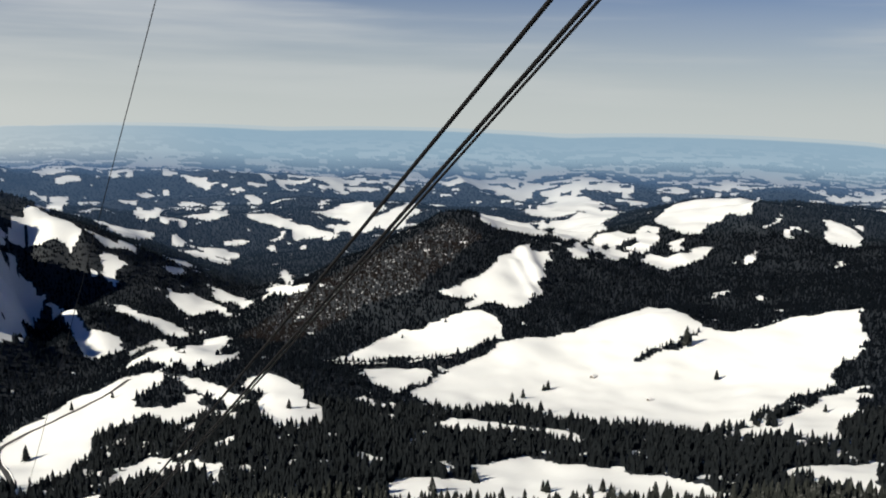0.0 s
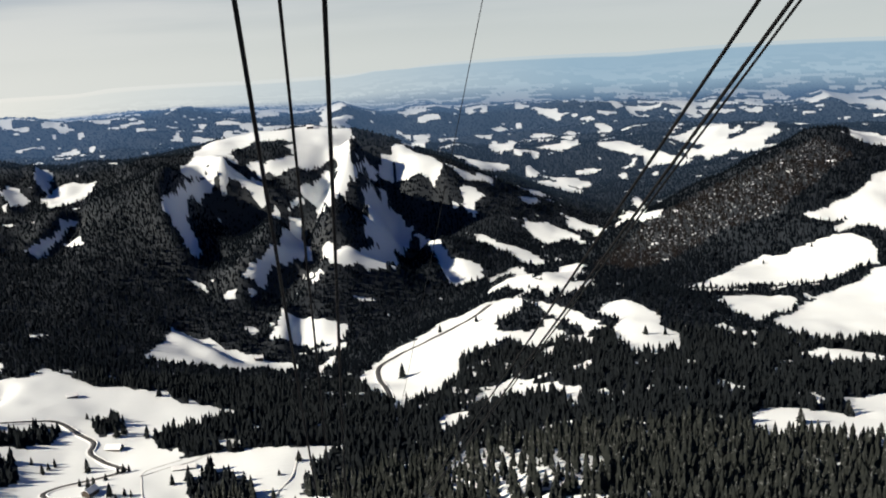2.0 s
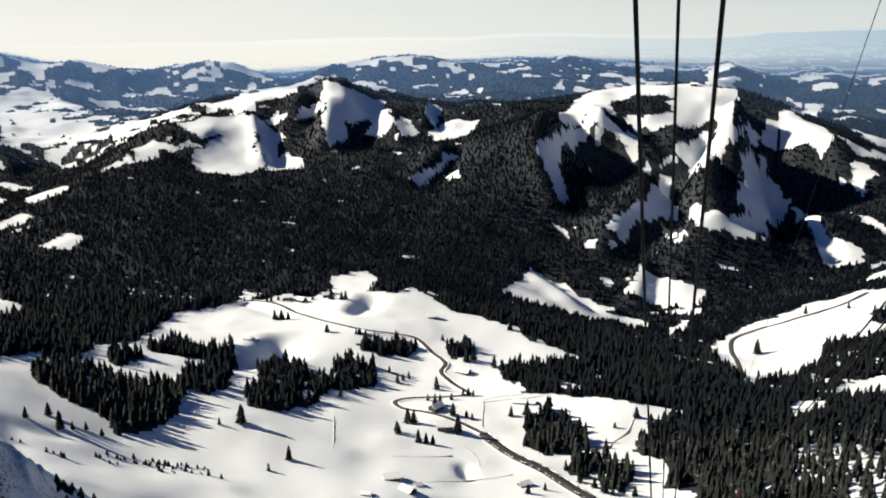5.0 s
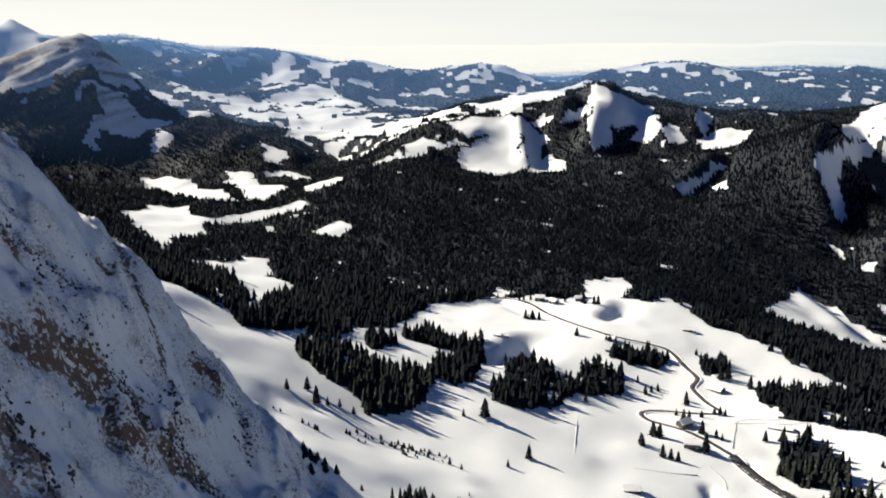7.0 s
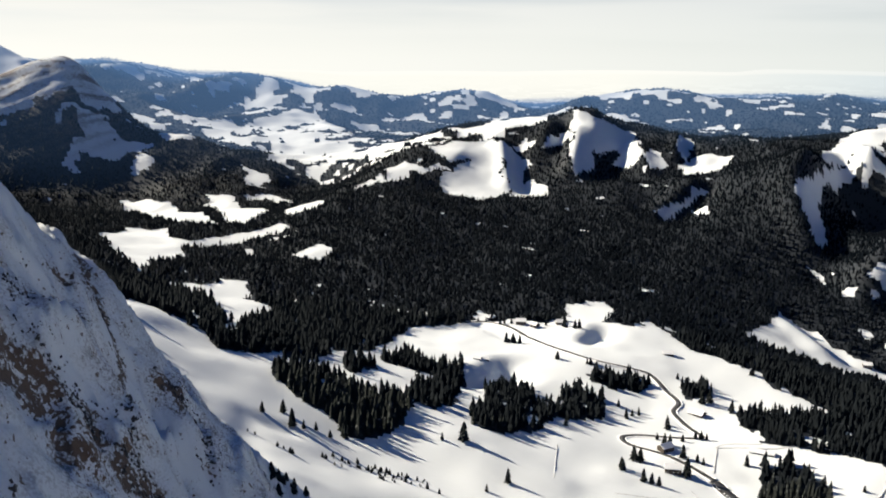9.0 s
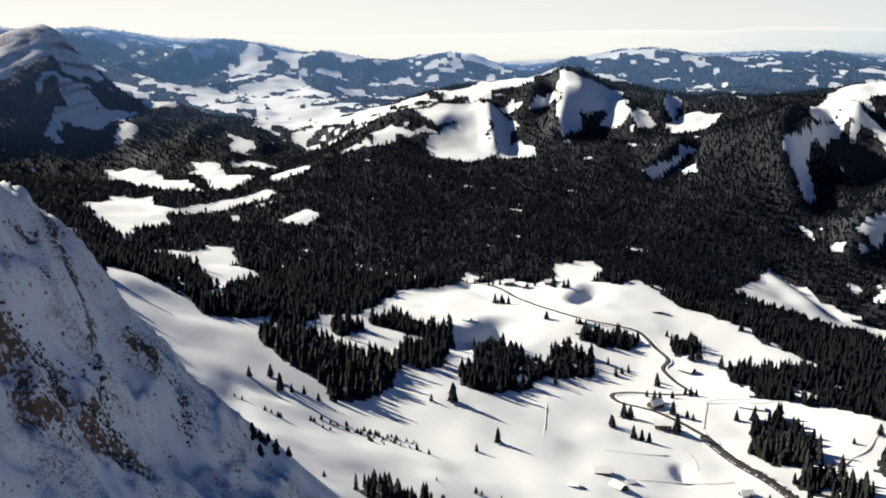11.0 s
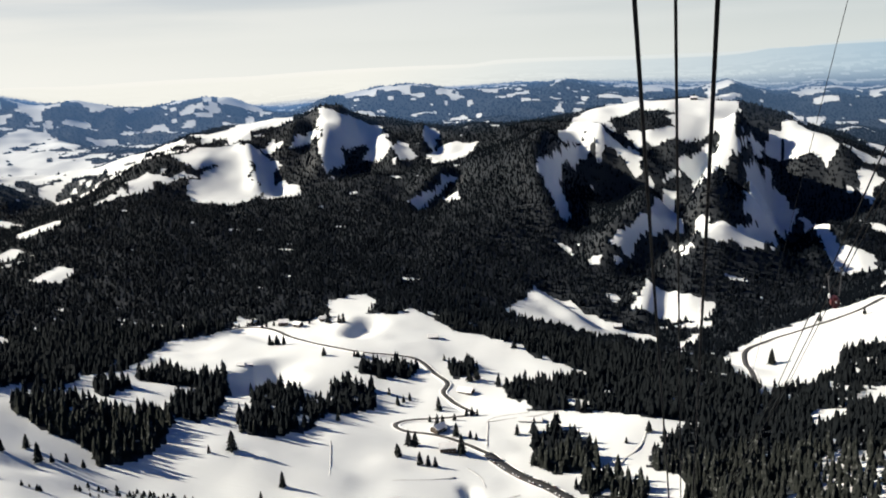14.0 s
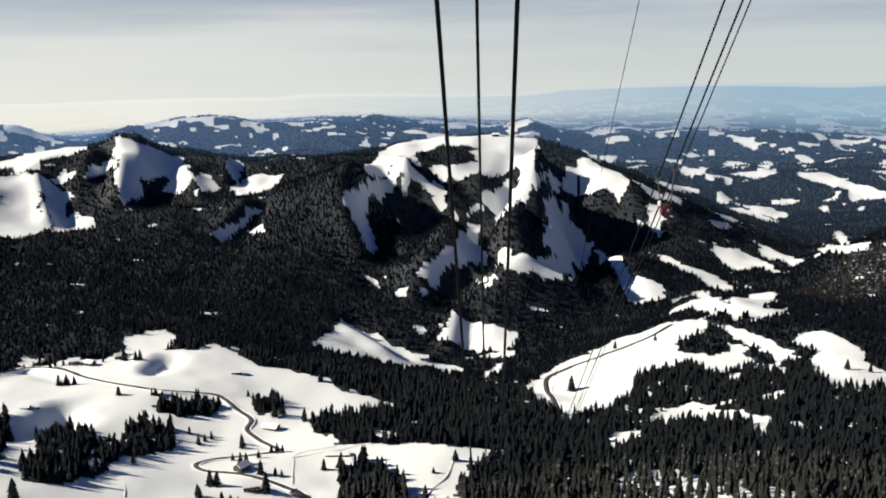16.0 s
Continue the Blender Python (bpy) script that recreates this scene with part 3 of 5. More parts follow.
def crags(x, y, z):
    best = np.zeros(x.shape)
    for line, half in CRAG:
        for a, b in zip(line, line[1:]):
            a, u = np.array(a, float), np.array(b, float) - np.array(a, float)
            t = np.clip(((x - a[0]) * u[0] + (y - a[1]) * u[1] + (z - a[2]) * u[2]) / (u @ u + 1e-9), 0, 1)
            d2 = (x - a[0] - t * u[0]) ** 2 + (y - a[1] - t * u[1]) ** 2 + (z - a[2] - t * u[2]) ** 2
            best = np.maximum(best, np.exp(-d2 / half ** 2))
    return best


# ---- plan of open snow and woods, outlined to fit the camera's view ----
OPEN, WOOD, THIN, FARM = [], [], [], []
OPEN.append([(-689, 662), (-730, 728), (-691, 730), (-636, 704), (-593, 682), (-567, 733), (-555, 824), (-549, 879), (-577, 1024), (-557, 1073), (-535, 1125), (-484, 1153), (-422, 1153), (-461, 1238), (-428, 1294), (-406, 1252), (-397, 1189), (-330, 1205), (-273, 1165), (-209, 1155), (-191, 1130), (-97, 1081), (-152, 1047), (-204, 1035), (-186, 1005), (-146, 939), (-109, 941), (-36, 931), (13, 945), (-28, 886), (-34, 838), (-31, 796), (-13, 763), (-2, 681), (-224, 528), (-215, 331), (-194, 235), (-238, 270), (-246, 266)])  # basin
OPEN.append([(109, 987), (136, 1021), (159, 1019), (155, 995), (124, 971)])  # glade
OPEN.append([(181, 1084), (220, 1110), (237, 1090), (204, 1076)])  # glade
OPEN.append([(175, 1067), (218, 1092), (255, 1054), (278, 988), (263, 951), (247, 1019), (211, 1054), (180, 1040)])  # hill glade
OPEN.append([(554, 1401), (633, 1440), (722, 1499), (803, 1487), (866, 1457), (881, 1415), (853, 1359), (843, 1324), (780, 1325), (741, 1328), (687, 1341), (665, 1378), (609, 1384)])  # pasture
OPEN.append([(584, 1325), (640, 1325), (671, 1270), (655, 1247), (609, 1220), (575, 1203), (572, 1265)])  # pasture
OPEN.append([(597, 1185), (682, 1253), (829, 1318), (962, 1287), (1056, 1319), (1161, 1357), (1120, 1235), (1106, 1164), (1132, 1115), (1227, 1090), (1303, 1020), (1213, 934), (1146, 909), (1094, 873), (1033, 885), (982, 857), (946, 860), (882, 825), (806, 829), (790, 871), (775, 917), (735, 955), (702, 983), (708, 1059), (670, 1084), (607, 1079), (616, 1145)])  # white field
OPEN.append([(826, 814), (878, 811), (959, 835), (1018, 843), (1095, 838), (1063, 807), (989, 770), (890, 691), (875, 717), (870, 760), (836, 770)])  # white field
OPEN.append([(542, 1048), (585, 1038), (637, 986), (662, 925), (664, 865), (638, 889), (630, 975), (578, 996)])  # strip
OPEN.append([(400, 825), (421, 816), (475, 787), (492, 829), (561, 839), (587, 794), (622, 762), (631, 669), (639, 590), (379, 779)])  # bench
OPEN.append([(718, 622), (765, 627), (852, 612), (711, 503), (713, 543), (719, 586)])  # bench
WOOD.append([(878, 801), (935, 829), (1058, 869), (1054, 850), (944, 809), (876, 785)])  # field edge
WOOD.append([(1094, 886), (1139, 911), (1187, 907), (1121, 844), (1067, 847)])  # field edge
WOOD.append([(-554, 716), (-554, 750), (-504, 756), (-475, 757), (-438, 774), (-412, 707), (-413, 671), (-426, 650), (-444, 662), (-473, 666), (-505, 673), (-526, 682)])  # slope wood
WOOD.append([(-430, 760), (-460, 824), (-488, 864), (-516, 857), (-530, 869), (-520, 922), (-484, 917), (-464, 933), (-443, 901), (-406, 813), (-408, 761)])  # slope wood
WOOD.append([(-366, 777), (-385, 813), (-425, 932), (-368, 905), (-330, 885), (-328, 819), (-343, 788)])  # basin wood
WOOD.append([(-332, 843), (-342, 878), (-349, 934), (-335, 965), (-302, 950), (-302, 906), (-317, 879)])  # basin wood
WOOD.append([(-969, 934), (-907, 923), (-831, 922), (-800, 915), (-644, 763), (-628, 732), (-627, 695), (-681, 706), (-706, 704), (-732, 703)])  # west wood
WOOD.append([(-345, 977), (-342, 1005), (-301, 1042), (-273, 1035), (-288, 996), (-319, 976)])  # basin wood
WOOD.append([(-259, 1052), (-227, 1080), (-216, 1047), (-244, 1017)])  # basin wood
WOOD.append([(-138, 893), (-115, 911), (-76, 879), (-71, 838), (-106, 816), (-127, 831)])  # basin wood
WOOD.append([(-80, 798), (-75, 831), (-31, 796), (-27, 768), (-51, 773)])  # basin wood
WOOD.append([(-302, 479), (-315, 521), (-278, 512), (-273, 542), (-254, 543), (-227, 564), (-219, 535), (-235, 502), (-257, 475), (-277, 471)])  # near wood
WOOD.append([(947, 1133), (1045, 1147), (1097, 1161), (1038, 1119), (958, 1121)])  # field wood
WOOD.append([(-555, 824), (-529, 845), (-502, 822), (-512, 778)])  # basin wood
THIN.append([(489, 1659), (636, 1780), (764, 1806), (880, 1787), (1025, 1863), (1039, 1740), (917, 1659), (808, 1586), (706, 1613), (609, 1585), (513, 1542)])  # beech slope
THIN.append([(97, 829), (130, 858), (168, 816), (208, 782), (214, 717), (192, 667), (132, 696), (98, 765)])  # open wood
OPEN.append([(-278, 2185), (-252, 2366), (-222, 2441), (-179, 2518), (-103, 2531), (-17, 2524), (95, 2534), (121, 2517), (111, 2320), (96, 2126), (91, 2121), (73, 2311), (54, 2324), (22, 2304), (-1, 2281), (-23, 2276), (-61, 2257), (-80, 2271), (-93, 2261), (-112, 2277), (-127, 2286), (-109, 2292), (-142, 2294), (-173, 2294), (-194, 2238), (-218, 2247), (-257, 2206)])  # summit
OPEN.append([(-218, 2247), (-189, 2240), (-192, 2222), (-195, 2215), (-208, 2217), (-218, 2233)])  # shoulder
OPEN.append([(-189, 2233), (-170, 2222), (-147, 2221), (-118, 2263), (-93, 2254), (-90, 2183), (-109, 2187), (-128, 2198), (-150, 2202), (-171, 2204), (-185, 2207), (-193, 2218)])  # shoulder shade
OPEN.append([(-217, 2241), (-251, 2205), (-262, 2088), (-275, 2010), (-281, 1924), (-268, 1911), (-252, 1866), (-235, 1829), (-223, 1786), (-212, 1793), (-206, 1854), (-224, 1927), (-237, 1966), (-247, 2016), (-251, 2051), (-244, 2130), (-227, 2196), (-209, 2204), (-203, 2212), (-210, 2223)])  # ramp
OPEN.append([(-17, 2220), (-2, 2242), (47, 2302), (98, 2120), (91, 2108), (78, 2097), (52, 1817), (41, 1788), (27, 1828), (14, 2192), (-7, 2200)])  # wedge
OPEN.append([(-22, 2215), (-9, 2195), (-23, 2181), (-34, 2169), (-43, 2160), (-36, 2184), (-28, 2211)])  # gully strip
OPEN.append([(98, 2120), (118, 2138), (140, 2305), (156, 2312), (167, 2303), (152, 2280), (114, 2107), (95, 2102)])  # rib
OPEN.append([(109, 2130), (181, 2374), (213, 2368), (209, 2348), (206, 2306), (189, 2312), (174, 2312), (164, 2320), (155, 2345), (135, 2310)])  # prow shade
OPEN.append([(215, 2403), (248, 2386), (296, 2350), (325, 2304), (304, 2259), (294, 2243), (283, 2262), (269, 2277), (251, 2287), (232, 2286), (215, 2310), (211, 2381)])  # prow
OPEN.append([(148, 2182), (175, 2276), (178, 2230), (176, 2202), (189, 2212), (208, 2212), (230, 2176), (227, 2154), (209, 2135), (179, 2042), (142, 1794), (120, 1760), (110, 1761), (99, 1762), (97, 1778), (120, 2053), (124, 2088), (132, 2109)])  # couloir
OPEN.append([(9, 1752), (45, 1724), (83, 1726), (125, 1764), (182, 2046), (146, 1770), (124, 1682), (105, 1674), (86, 1673), (77, 1682), (53, 1679), (29, 1690)])  # ledge
OPEN.append([(-43, 2155), (-22, 2152), (-16, 2135), (-8, 1759), (-5, 1741), (-24, 1727), (-48, 1713), (-62, 1703), (-81, 1687), (-95, 1679), (-109, 1677), (-125, 1678), (-117, 1687), (-100, 1698), (-72, 1718), (-53, 1731), (-46, 1777)])  # bowl
OPEN.append([(230, 2159), (264, 2121), (253, 1866), (263, 1818), (288, 1794), (306, 1762), (304, 1731), (284, 1706), (263, 1693), (243, 1684), (227, 1713), (234, 1805), (234, 1845), (225, 1896)])  # spur snow
OPEN.append([(326, 2306), (352, 2291), (390, 2287), (470, 2390), (424, 2265), (399, 2264), (372, 2255), (348, 2264)])  # east strip
OPEN.append([(337, 2197), (362, 2184), (377, 2170), (363, 2154), (342, 2176)])  # east patch
OPEN.append([(-20, 1704), (6, 1681), (21, 1670), (5, 1671), (-14, 1691)])  # low ledge
OPEN.append([(-221, 1735), (-213, 1732), (-200, 1720), (-183, 1688), (-189, 1690), (-207, 1715)])  # thin gully
OPEN.append([(-116, 1662), (-102, 1664), (-106, 1649), (-114, 1652)])  # patch
OPEN.append([(335, 2105), (364, 2054), (385, 1986), (411, 1948), (422, 1878), (436, 1826), (450, 1794), (413, 1770), (396, 1808), (384, 1848), (356, 1863), (347, 2019)])  # far strip
OPEN.append([(467, 2148), (487, 2120), (530, 2124), (563, 2095), (556, 1852), (543, 1831), (542, 1995), (489, 1960), (480, 1990), (476, 2071)])  # far strip
OPEN.append([(576, 2224), (599, 2162), (635, 2122), (603, 1874), (586, 1859), (593, 2020), (576, 2121)])  # far strip
OPEN.append([(829, 2449), (823, 2327), (652, 1822), (676, 1801), (660, 1776), (626, 1803), (641, 1988), (758, 2285), (745, 2133)])  # far strip
OPEN.append([(354, 1501), (452, 1732), (482, 1736), (484, 1673), (434, 1546), (386, 1435), (449, 1500), (429, 1446), (376, 1385), (367, 1408), (355, 1455)])  # valley end
OPEN.append([(654, 2796), (687, 2763), (734, 2740), (756, 2616), (703, 2469), (660, 2491), (635, 2583)])  # far strip
OPEN.append([(483, 2233), (530, 2284), (540, 2262), (501, 2203)])  # far patch
OPEN.append([(-237, 1550), (-212, 1547), (-180, 1536), (-142, 1504), (-107, 1489), (-55, 1476), (-40, 1457), (-58, 1336), (-94, 1421), (-114, 1365), (-146, 1373), (-179, 1385), (-211, 1388), (-249, 1405), (-229, 1446)])  # far meadow west
OPEN.append([(-60, 1583), (-38, 1580), (-17, 1575), (22, 1561), (46, 1549), (48, 1525), (34, 1509), (13, 1504), (-13, 1511), (-43, 1519), (-75, 1518), (-72, 1543)])  # far meadow
OPEN.append([(-14, 1422), (18, 1476), (22, 1459), (1, 1394), (-6, 1290)])  # ravine patch
OPEN.append([(37, 1261), (80, 1330), (104, 1356), (143, 1362), (171, 1406), (185, 1447), (214, 1425), (265, 1447), (295, 1419), (303, 1375), (277, 1346), (260, 1320), (242, 1290), (286, 1283), (318, 1268), (334, 1245), (311, 1215), (277, 1213), (260, 1230), (259, 1249), (245, 1261), (216, 1254), (194, 1246), (177, 1206), (173, 1172), (154, 1156), (138, 1133), (119, 1131), (83, 1078), (75, 1070), (78, 1149), (64, 1181)])  # road hill
OPEN.append([(272, 1542), (295, 1562), (323, 1550), (369, 1749), (391, 1769), (359, 1560), (350, 1484), (361, 1422), (347, 1392), (338, 1419), (327, 1465), (306, 1379), (298, 1385), (312, 1470), (306, 1511), (286, 1516)])  # knoll
OPEN.append([(305, 1698), (328, 1736), (362, 1764), (384, 1773), (362, 1735), (302, 1577)])  # knoll strip
OPEN.append([(303, 1359), (330, 1350), (351, 1332), (363, 1296), (375, 1244), (366, 1240), (352, 1255), (350, 1278), (341, 1292), (327, 1306), (317, 1327)])  # hill shoulder
OPEN.append([(302, 1301), (322, 1285), (328, 1274), (312, 1273), (300, 1285)])  # hill glade
OPEN.append([(399, 1300), (417, 1296), (438, 1284), (450, 1257), (449, 1224), (437, 1180), (443, 1163), (448, 1141), (431, 1096), (410, 1079), (397, 1068), (390, 1081), (376, 1074), (370, 1102), (363, 1126), (377, 1193), (377, 1215), (394, 1235), (396, 1264), (392, 1290)])  # hill glade
OPEN.append([(-1074, 1956), (-1042, 1994), (-992, 2035), (-957, 2073), (-909, 2009), (-894, 1983), (-916, 1967), (-946, 1957), (-970, 1964), (-980, 1928), (-1002, 1918), (-1036, 1930)])  # alp
OPEN.append([(-976, 1852), (-977, 1910), (-968, 1946), (-958, 1967), (-901, 1979), (-870, 1935), (-845, 1893), (-840, 1834), (-869, 1800), (-904, 1807), (-940, 1802), (-965, 1814)])  # alp
OPEN.append([(-929, 2031), (-915, 2066), (-887, 2067), (-848, 2030), (-860, 2012), (-843, 1974), (-829, 1987), (-770, 1953), (-756, 1920), (-781, 1899), (-806, 1869), (-835, 1878), (-865, 1934), (-895, 1990)])  # alp shade
OPEN.append([(-849, 2094), (-844, 2176), (-821, 2200), (-785, 2101), (-812, 2131), (-830, 2107), (-848, 2078)])  # peak west
OPEN.append([(-829, 2234), (-802, 2246), (-772, 2239), (-751, 2301), (-706, 2322), (-657, 2209), (-635, 2159), (-649, 2137), (-662, 2119), (-695, 2135), (-695, 2177), (-711, 2186), (-719, 2132), (-737, 2114), (-728, 2074), (-726, 2018), (-741, 1996), (-772, 2074), (-789, 2128)])  # peak face
OPEN.append([(-631, 2148), (-631, 2219), (-599, 2180), (-575, 2150), (-596, 2112), (-610, 2090)])  # peak foot
OPEN.append([(-1071, 2129), (-1086, 2277), (-1642, 3677), (-1566, 3725), (-1486, 3775), (-900, 2244), (-935, 2191), (-955, 2138), (-950, 2085), (-980, 2056), (-1024, 2113)])  # ridge strip
OPEN.append([(-926, 2030), (-908, 2112), (-865, 2098), (-873, 2083), (-885, 2077), (-917, 2071)])  # ridge strip
OPEN.append([(-608, 2299), (-587, 2397), (-557, 2262), (-560, 2218), (-575, 2225)])  # notch
OPEN.append([(-563, 2164), (-550, 2259), (-506, 2278), (-456, 2260), (-456, 2137), (-486, 2095), (-520, 2089)])  # cap
OPEN.append([(-487, 2001), (-459, 2031), (-472, 2000), (-480, 1972), (-497, 1930), (-509, 1897), (-524, 1903), (-541, 1899), (-519, 1927), (-496, 1962)])  # glade
OPEN.append([(-475, 1961), (-430, 1916), (-416, 1883), (-443, 1884)])  # glade
OPEN.append([(-1505, 1722), (-1432, 1732), (-1200, 1557), (-1110, 1406), (-1117, 1333), (-1264, 1473)])  # valley pan
OPEN.append([(-1674, 1633), (-1613, 1655), (-1542, 1651), (-1247, 1424), (-1134, 1333), (-1152, 1314), (-1230, 1300), (-1361, 1378)])  # shaded pasture
OPEN.append([(-1440, 1758), (-1401, 1795), (-1304, 1796), (-1181, 1603), (-1364, 1767)])  # strip
OPEN.append([(-1152, 1541), (-1132, 1574), (-1080, 1579), (-1054, 1540), (-1071, 1487), (-1076, 1447)])  # strip
OPEN.append([(-1157, 1081), (-1230, 1204), (-1194, 1220), (-1186, 1253), (-1128, 1203), (-1076, 1186), (-1080, 1259), (-1066, 1316), (-1051, 1392), (-1017, 1376), (-1025, 1325), (-1031, 1272), (-1046, 1219), (-1052, 1159), (-1010, 1099), (-1001, 1043), (-929, 935), (-982, 969), (-1057, 1010)])  # left meadow
OPEN.append([(-886, 928), (-861, 966), (-874, 1026), (-848, 1051), (-820, 1022), (-790, 967), (-753, 971), (-735, 952), (-725, 895), (-647, 792), (-636, 756), (-709, 833), (-770, 882), (-831, 937), (-849, 911)])  # left meadow
OPEN.append([(-1014, 1315), (-1000, 1348), (-981, 1333), (-987, 1289)])  # strip
OPEN.append([(-915, 1242), (-905, 1318), (-867, 1289), (-866, 1261), (-885, 1226)])  # clearing
OPEN.append([(-1014, 1240), (-1000, 1258), (-962, 1208), (-982, 1210)])  # clearing
OPEN.append([(-2117, 1475), (-2071, 1579), (-2039, 1601), (-2030, 1661), (-1991, 1716), (-1978, 1773), (-1919, 1764), (-1880, 1813), (-1879, 1846), (-1989, 1944), (-2079, 1949), (-2121, 1943), (-2161, 1929), (-2193, 1861), (-2232, 1781), (-2275, 1691), (-2304, 1613)])  # left mountain
OPEN.append([(-1871, 1711), (-1836, 1763), (-1782, 1783), (-1743, 1802), (-1737, 1753), (-1774, 1715), (-1813, 1681), (-1851, 1663)])  # left mountain patch
OPEN.append([(-1743, 1736), (-1690, 1753), (-1681, 1724), (-1717, 1717)])  # left mountain patch
OPEN.append([(-1777, 1861), (-2367, 2642), (-1691, 1881), (-1735, 1829)])  # ridge snow
OPEN.append([(-1533, 1874), (-1452, 1867), (-1414, 1817), (-1462, 1818)])  # ridge snow
OPEN.append([(838, 1560), (912, 1580), (982, 1617), (1056, 1665), (1096, 1687), (1117, 1698), (1096, 1651), (1154, 1666), (1125, 1618), (1061, 1556), (1038, 1530), (1033, 1508), (1001, 1474), (980, 1471), (952, 1454), (922, 1434), (914, 1460), (895, 1488), (863, 1472), (848, 1475), (849, 1502), (877, 1519), (896, 1532), (861, 1531)])  # tip
OPEN.append([(1638, 1947), (1798, 2022), (1871, 2007), (1920, 1973), (1901, 1902), (2013, 1939), (1782, 1740), (1749, 1726), (1759, 1794), (1707, 1776), (1674, 1778), (1616, 1733), (1559, 1726), (1567, 1765), (1573, 1803), (1599, 1858)])  # right peak
OPEN.append([(1363, 1637), (1415, 1670), (1412, 1628), (1455, 1623), (1533, 1640), (1560, 1621), (1486, 1569), (1432, 1552), (1403, 1562), (1357, 1544), (1353, 1575), (1343, 1600)])  # right peak low
OPEN.append([(1501, 1701), (1538, 1698), (1483, 1645), (1449, 1646)])  # right peak patch
OPEN.append([(1729, 1655), (1848, 1703), (1805, 1680), (1719, 1633)])  # right peak patch
OPEN.append([(1562, 1519), (1658, 1568), (1598, 1534), (1517, 1477), (1542, 1515)])  # right peak patch
OPEN.append([(1760, 1615), (1803, 1627), (1730, 1566), (1712, 1565)])  # right peak patch
OPEN.append([(1312, 1358), (1356, 1351), (1324, 1321), (1290, 1326)])  # right peak patch
OPEN.append([(1624, 1355), (1688, 1374), (1657, 1350), (1603, 1329)])  # right peak patch
OPEN.append([(1905, 1639), (1919, 1606), (1916, 1554), (1898, 1506), (1798, 1446), (1802, 1487), (1794, 1511), (1845, 1573)])  # east slope
OPEN.append([(1116, 2976), (1211, 3031), (1310, 3099), (1657, 3777), (1308, 2920), (1258, 2806), (1331, 2846), (1430, 2929), (1831, 3614), (1386, 2771), (1342, 2720), (1278, 2631), (1235, 2638), (1228, 2745), (1185, 2821), (1161, 2905)])  # far field
OPEN.append([(1583, 2714), (1630, 2680), (1637, 2555), (1628, 2446), (1251, 1820), (1186, 1818), (1151, 1833), (1104, 1828), (1085, 1844)])  # far field
OPEN.append([(1684, 2461), (1829, 2560), (1973, 2635), (2099, 2679), (1828, 2296), (1706, 2241), (1508, 1942), (1382, 1855), (1321, 1792), (1248, 1754), (1259, 1819)])  # far field
OPEN.append([(1795, 2779), (2319, 3461), (2465, 3508), (2511, 3428), (2485, 3247), (1999, 2639), (1857, 2599), (1761, 2586)])  # far field
OPEN.append([(683, 2857), (722, 2806), (777, 2766), (815, 2740), (770, 2622), (735, 2731), (698, 2774)])  # far strip
OPEN.append([(791, 2857), (857, 2866), (877, 2834), (806, 2810)])  # far strip
OPEN.append([(460, 3035), (500, 2967), (562, 2959), (608, 2927), (492, 2464), (432, 2407), (400, 2448)])  # far strip
OPEN.append([(623, 3342), (767, 3717), (833, 3714), (653, 3069), (586, 3082)])  # far strip
OPEN.append([(738, 3086), (813, 3086), (907, 3216), (865, 3032), (811, 3013), (754, 3029)])  # far strip
OPEN.append([(912, 3032), (998, 3028), (1032, 2927), (1007, 2881), (964, 2924), (919, 2955)])  # far strip
OPEN.append([(960, 2923), (1033, 2911), (1075, 2827), (1115, 2733), (1093, 2707), (1054, 2770), (1008, 2840)])  # far strip
OPEN.append([(232, 2407), (448, 4002), (515, 4023), (399, 3244), (269, 2399)])  # far patch
OPEN.append([(348, 2220), (384, 2240), (403, 2205), (383, 2193), (360, 2173), (343, 2194)])  # far patch
OPEN.append([(517, 2327), (567, 2387), (568, 2324), (537, 2288)])  # far patch
WOOD.append([(-172, 2319), (-123, 2380), (-84, 2394), (-24, 2379), (-36, 2346), (-22, 2323), (-42, 2307), (-93, 2289), (-113, 2292), (-151, 2294)])  # summit wood
WOOD.append([(237, 1292), (252, 1329), (271, 1347), (294, 1360), (317, 1326), (311, 1303), (299, 1297), (298, 1276), (283, 1273), (254, 1286)])  # hill wood
WOOD.append([(176, 1189), (182, 1225), (198, 1248), (220, 1254), (249, 1262), (261, 1249), (256, 1225), (219, 1193), (191, 1181)])  # hill wood
FARM.append([(-2376, 2661), (-2454, 2858), (-2388, 2971), (-2418, 3168), (-2434, 3361), (-2386, 3372), (-2185, 3236), (-1879, 2922), (-1705, 2896), (-1154, 2150), (-1093, 2180), (-1047, 2119), (-1055, 1991), (-1136, 1929), (-1234, 1940), (-1333, 1947), (-1430, 1967), (-1499, 1958), (-2016, 2561), (-2139, 2570), (-2285, 2628)])  # farms
FARM.append([(-1081, 1641), (-1088, 1800), (-1070, 1889), (-993, 1901), (-976, 1899), (-1019, 1823), (-1049, 1735)])  # mixed ridge
FARM.append([(-1964, 1688), (-1927, 1744), (-1872, 1781), (-1818, 1772), (-1791, 1773), (-1848, 1718), (-1841, 1656), (-1807, 1648), (-1833, 1629), (-1870, 1658), (-1923, 1675)])  # mixed gully
FARM.append([(1185, 1653), (1402, 1860), (1485, 1861), (1483, 1790), (1412, 1721), (1280, 1604), (1220, 1612), (1164, 1612)])  # mixed wood
FARM.append([(1541, 1868), (1577, 1838), (1481, 1721), (1392, 1670), (1405, 1735)])  # mixed wood
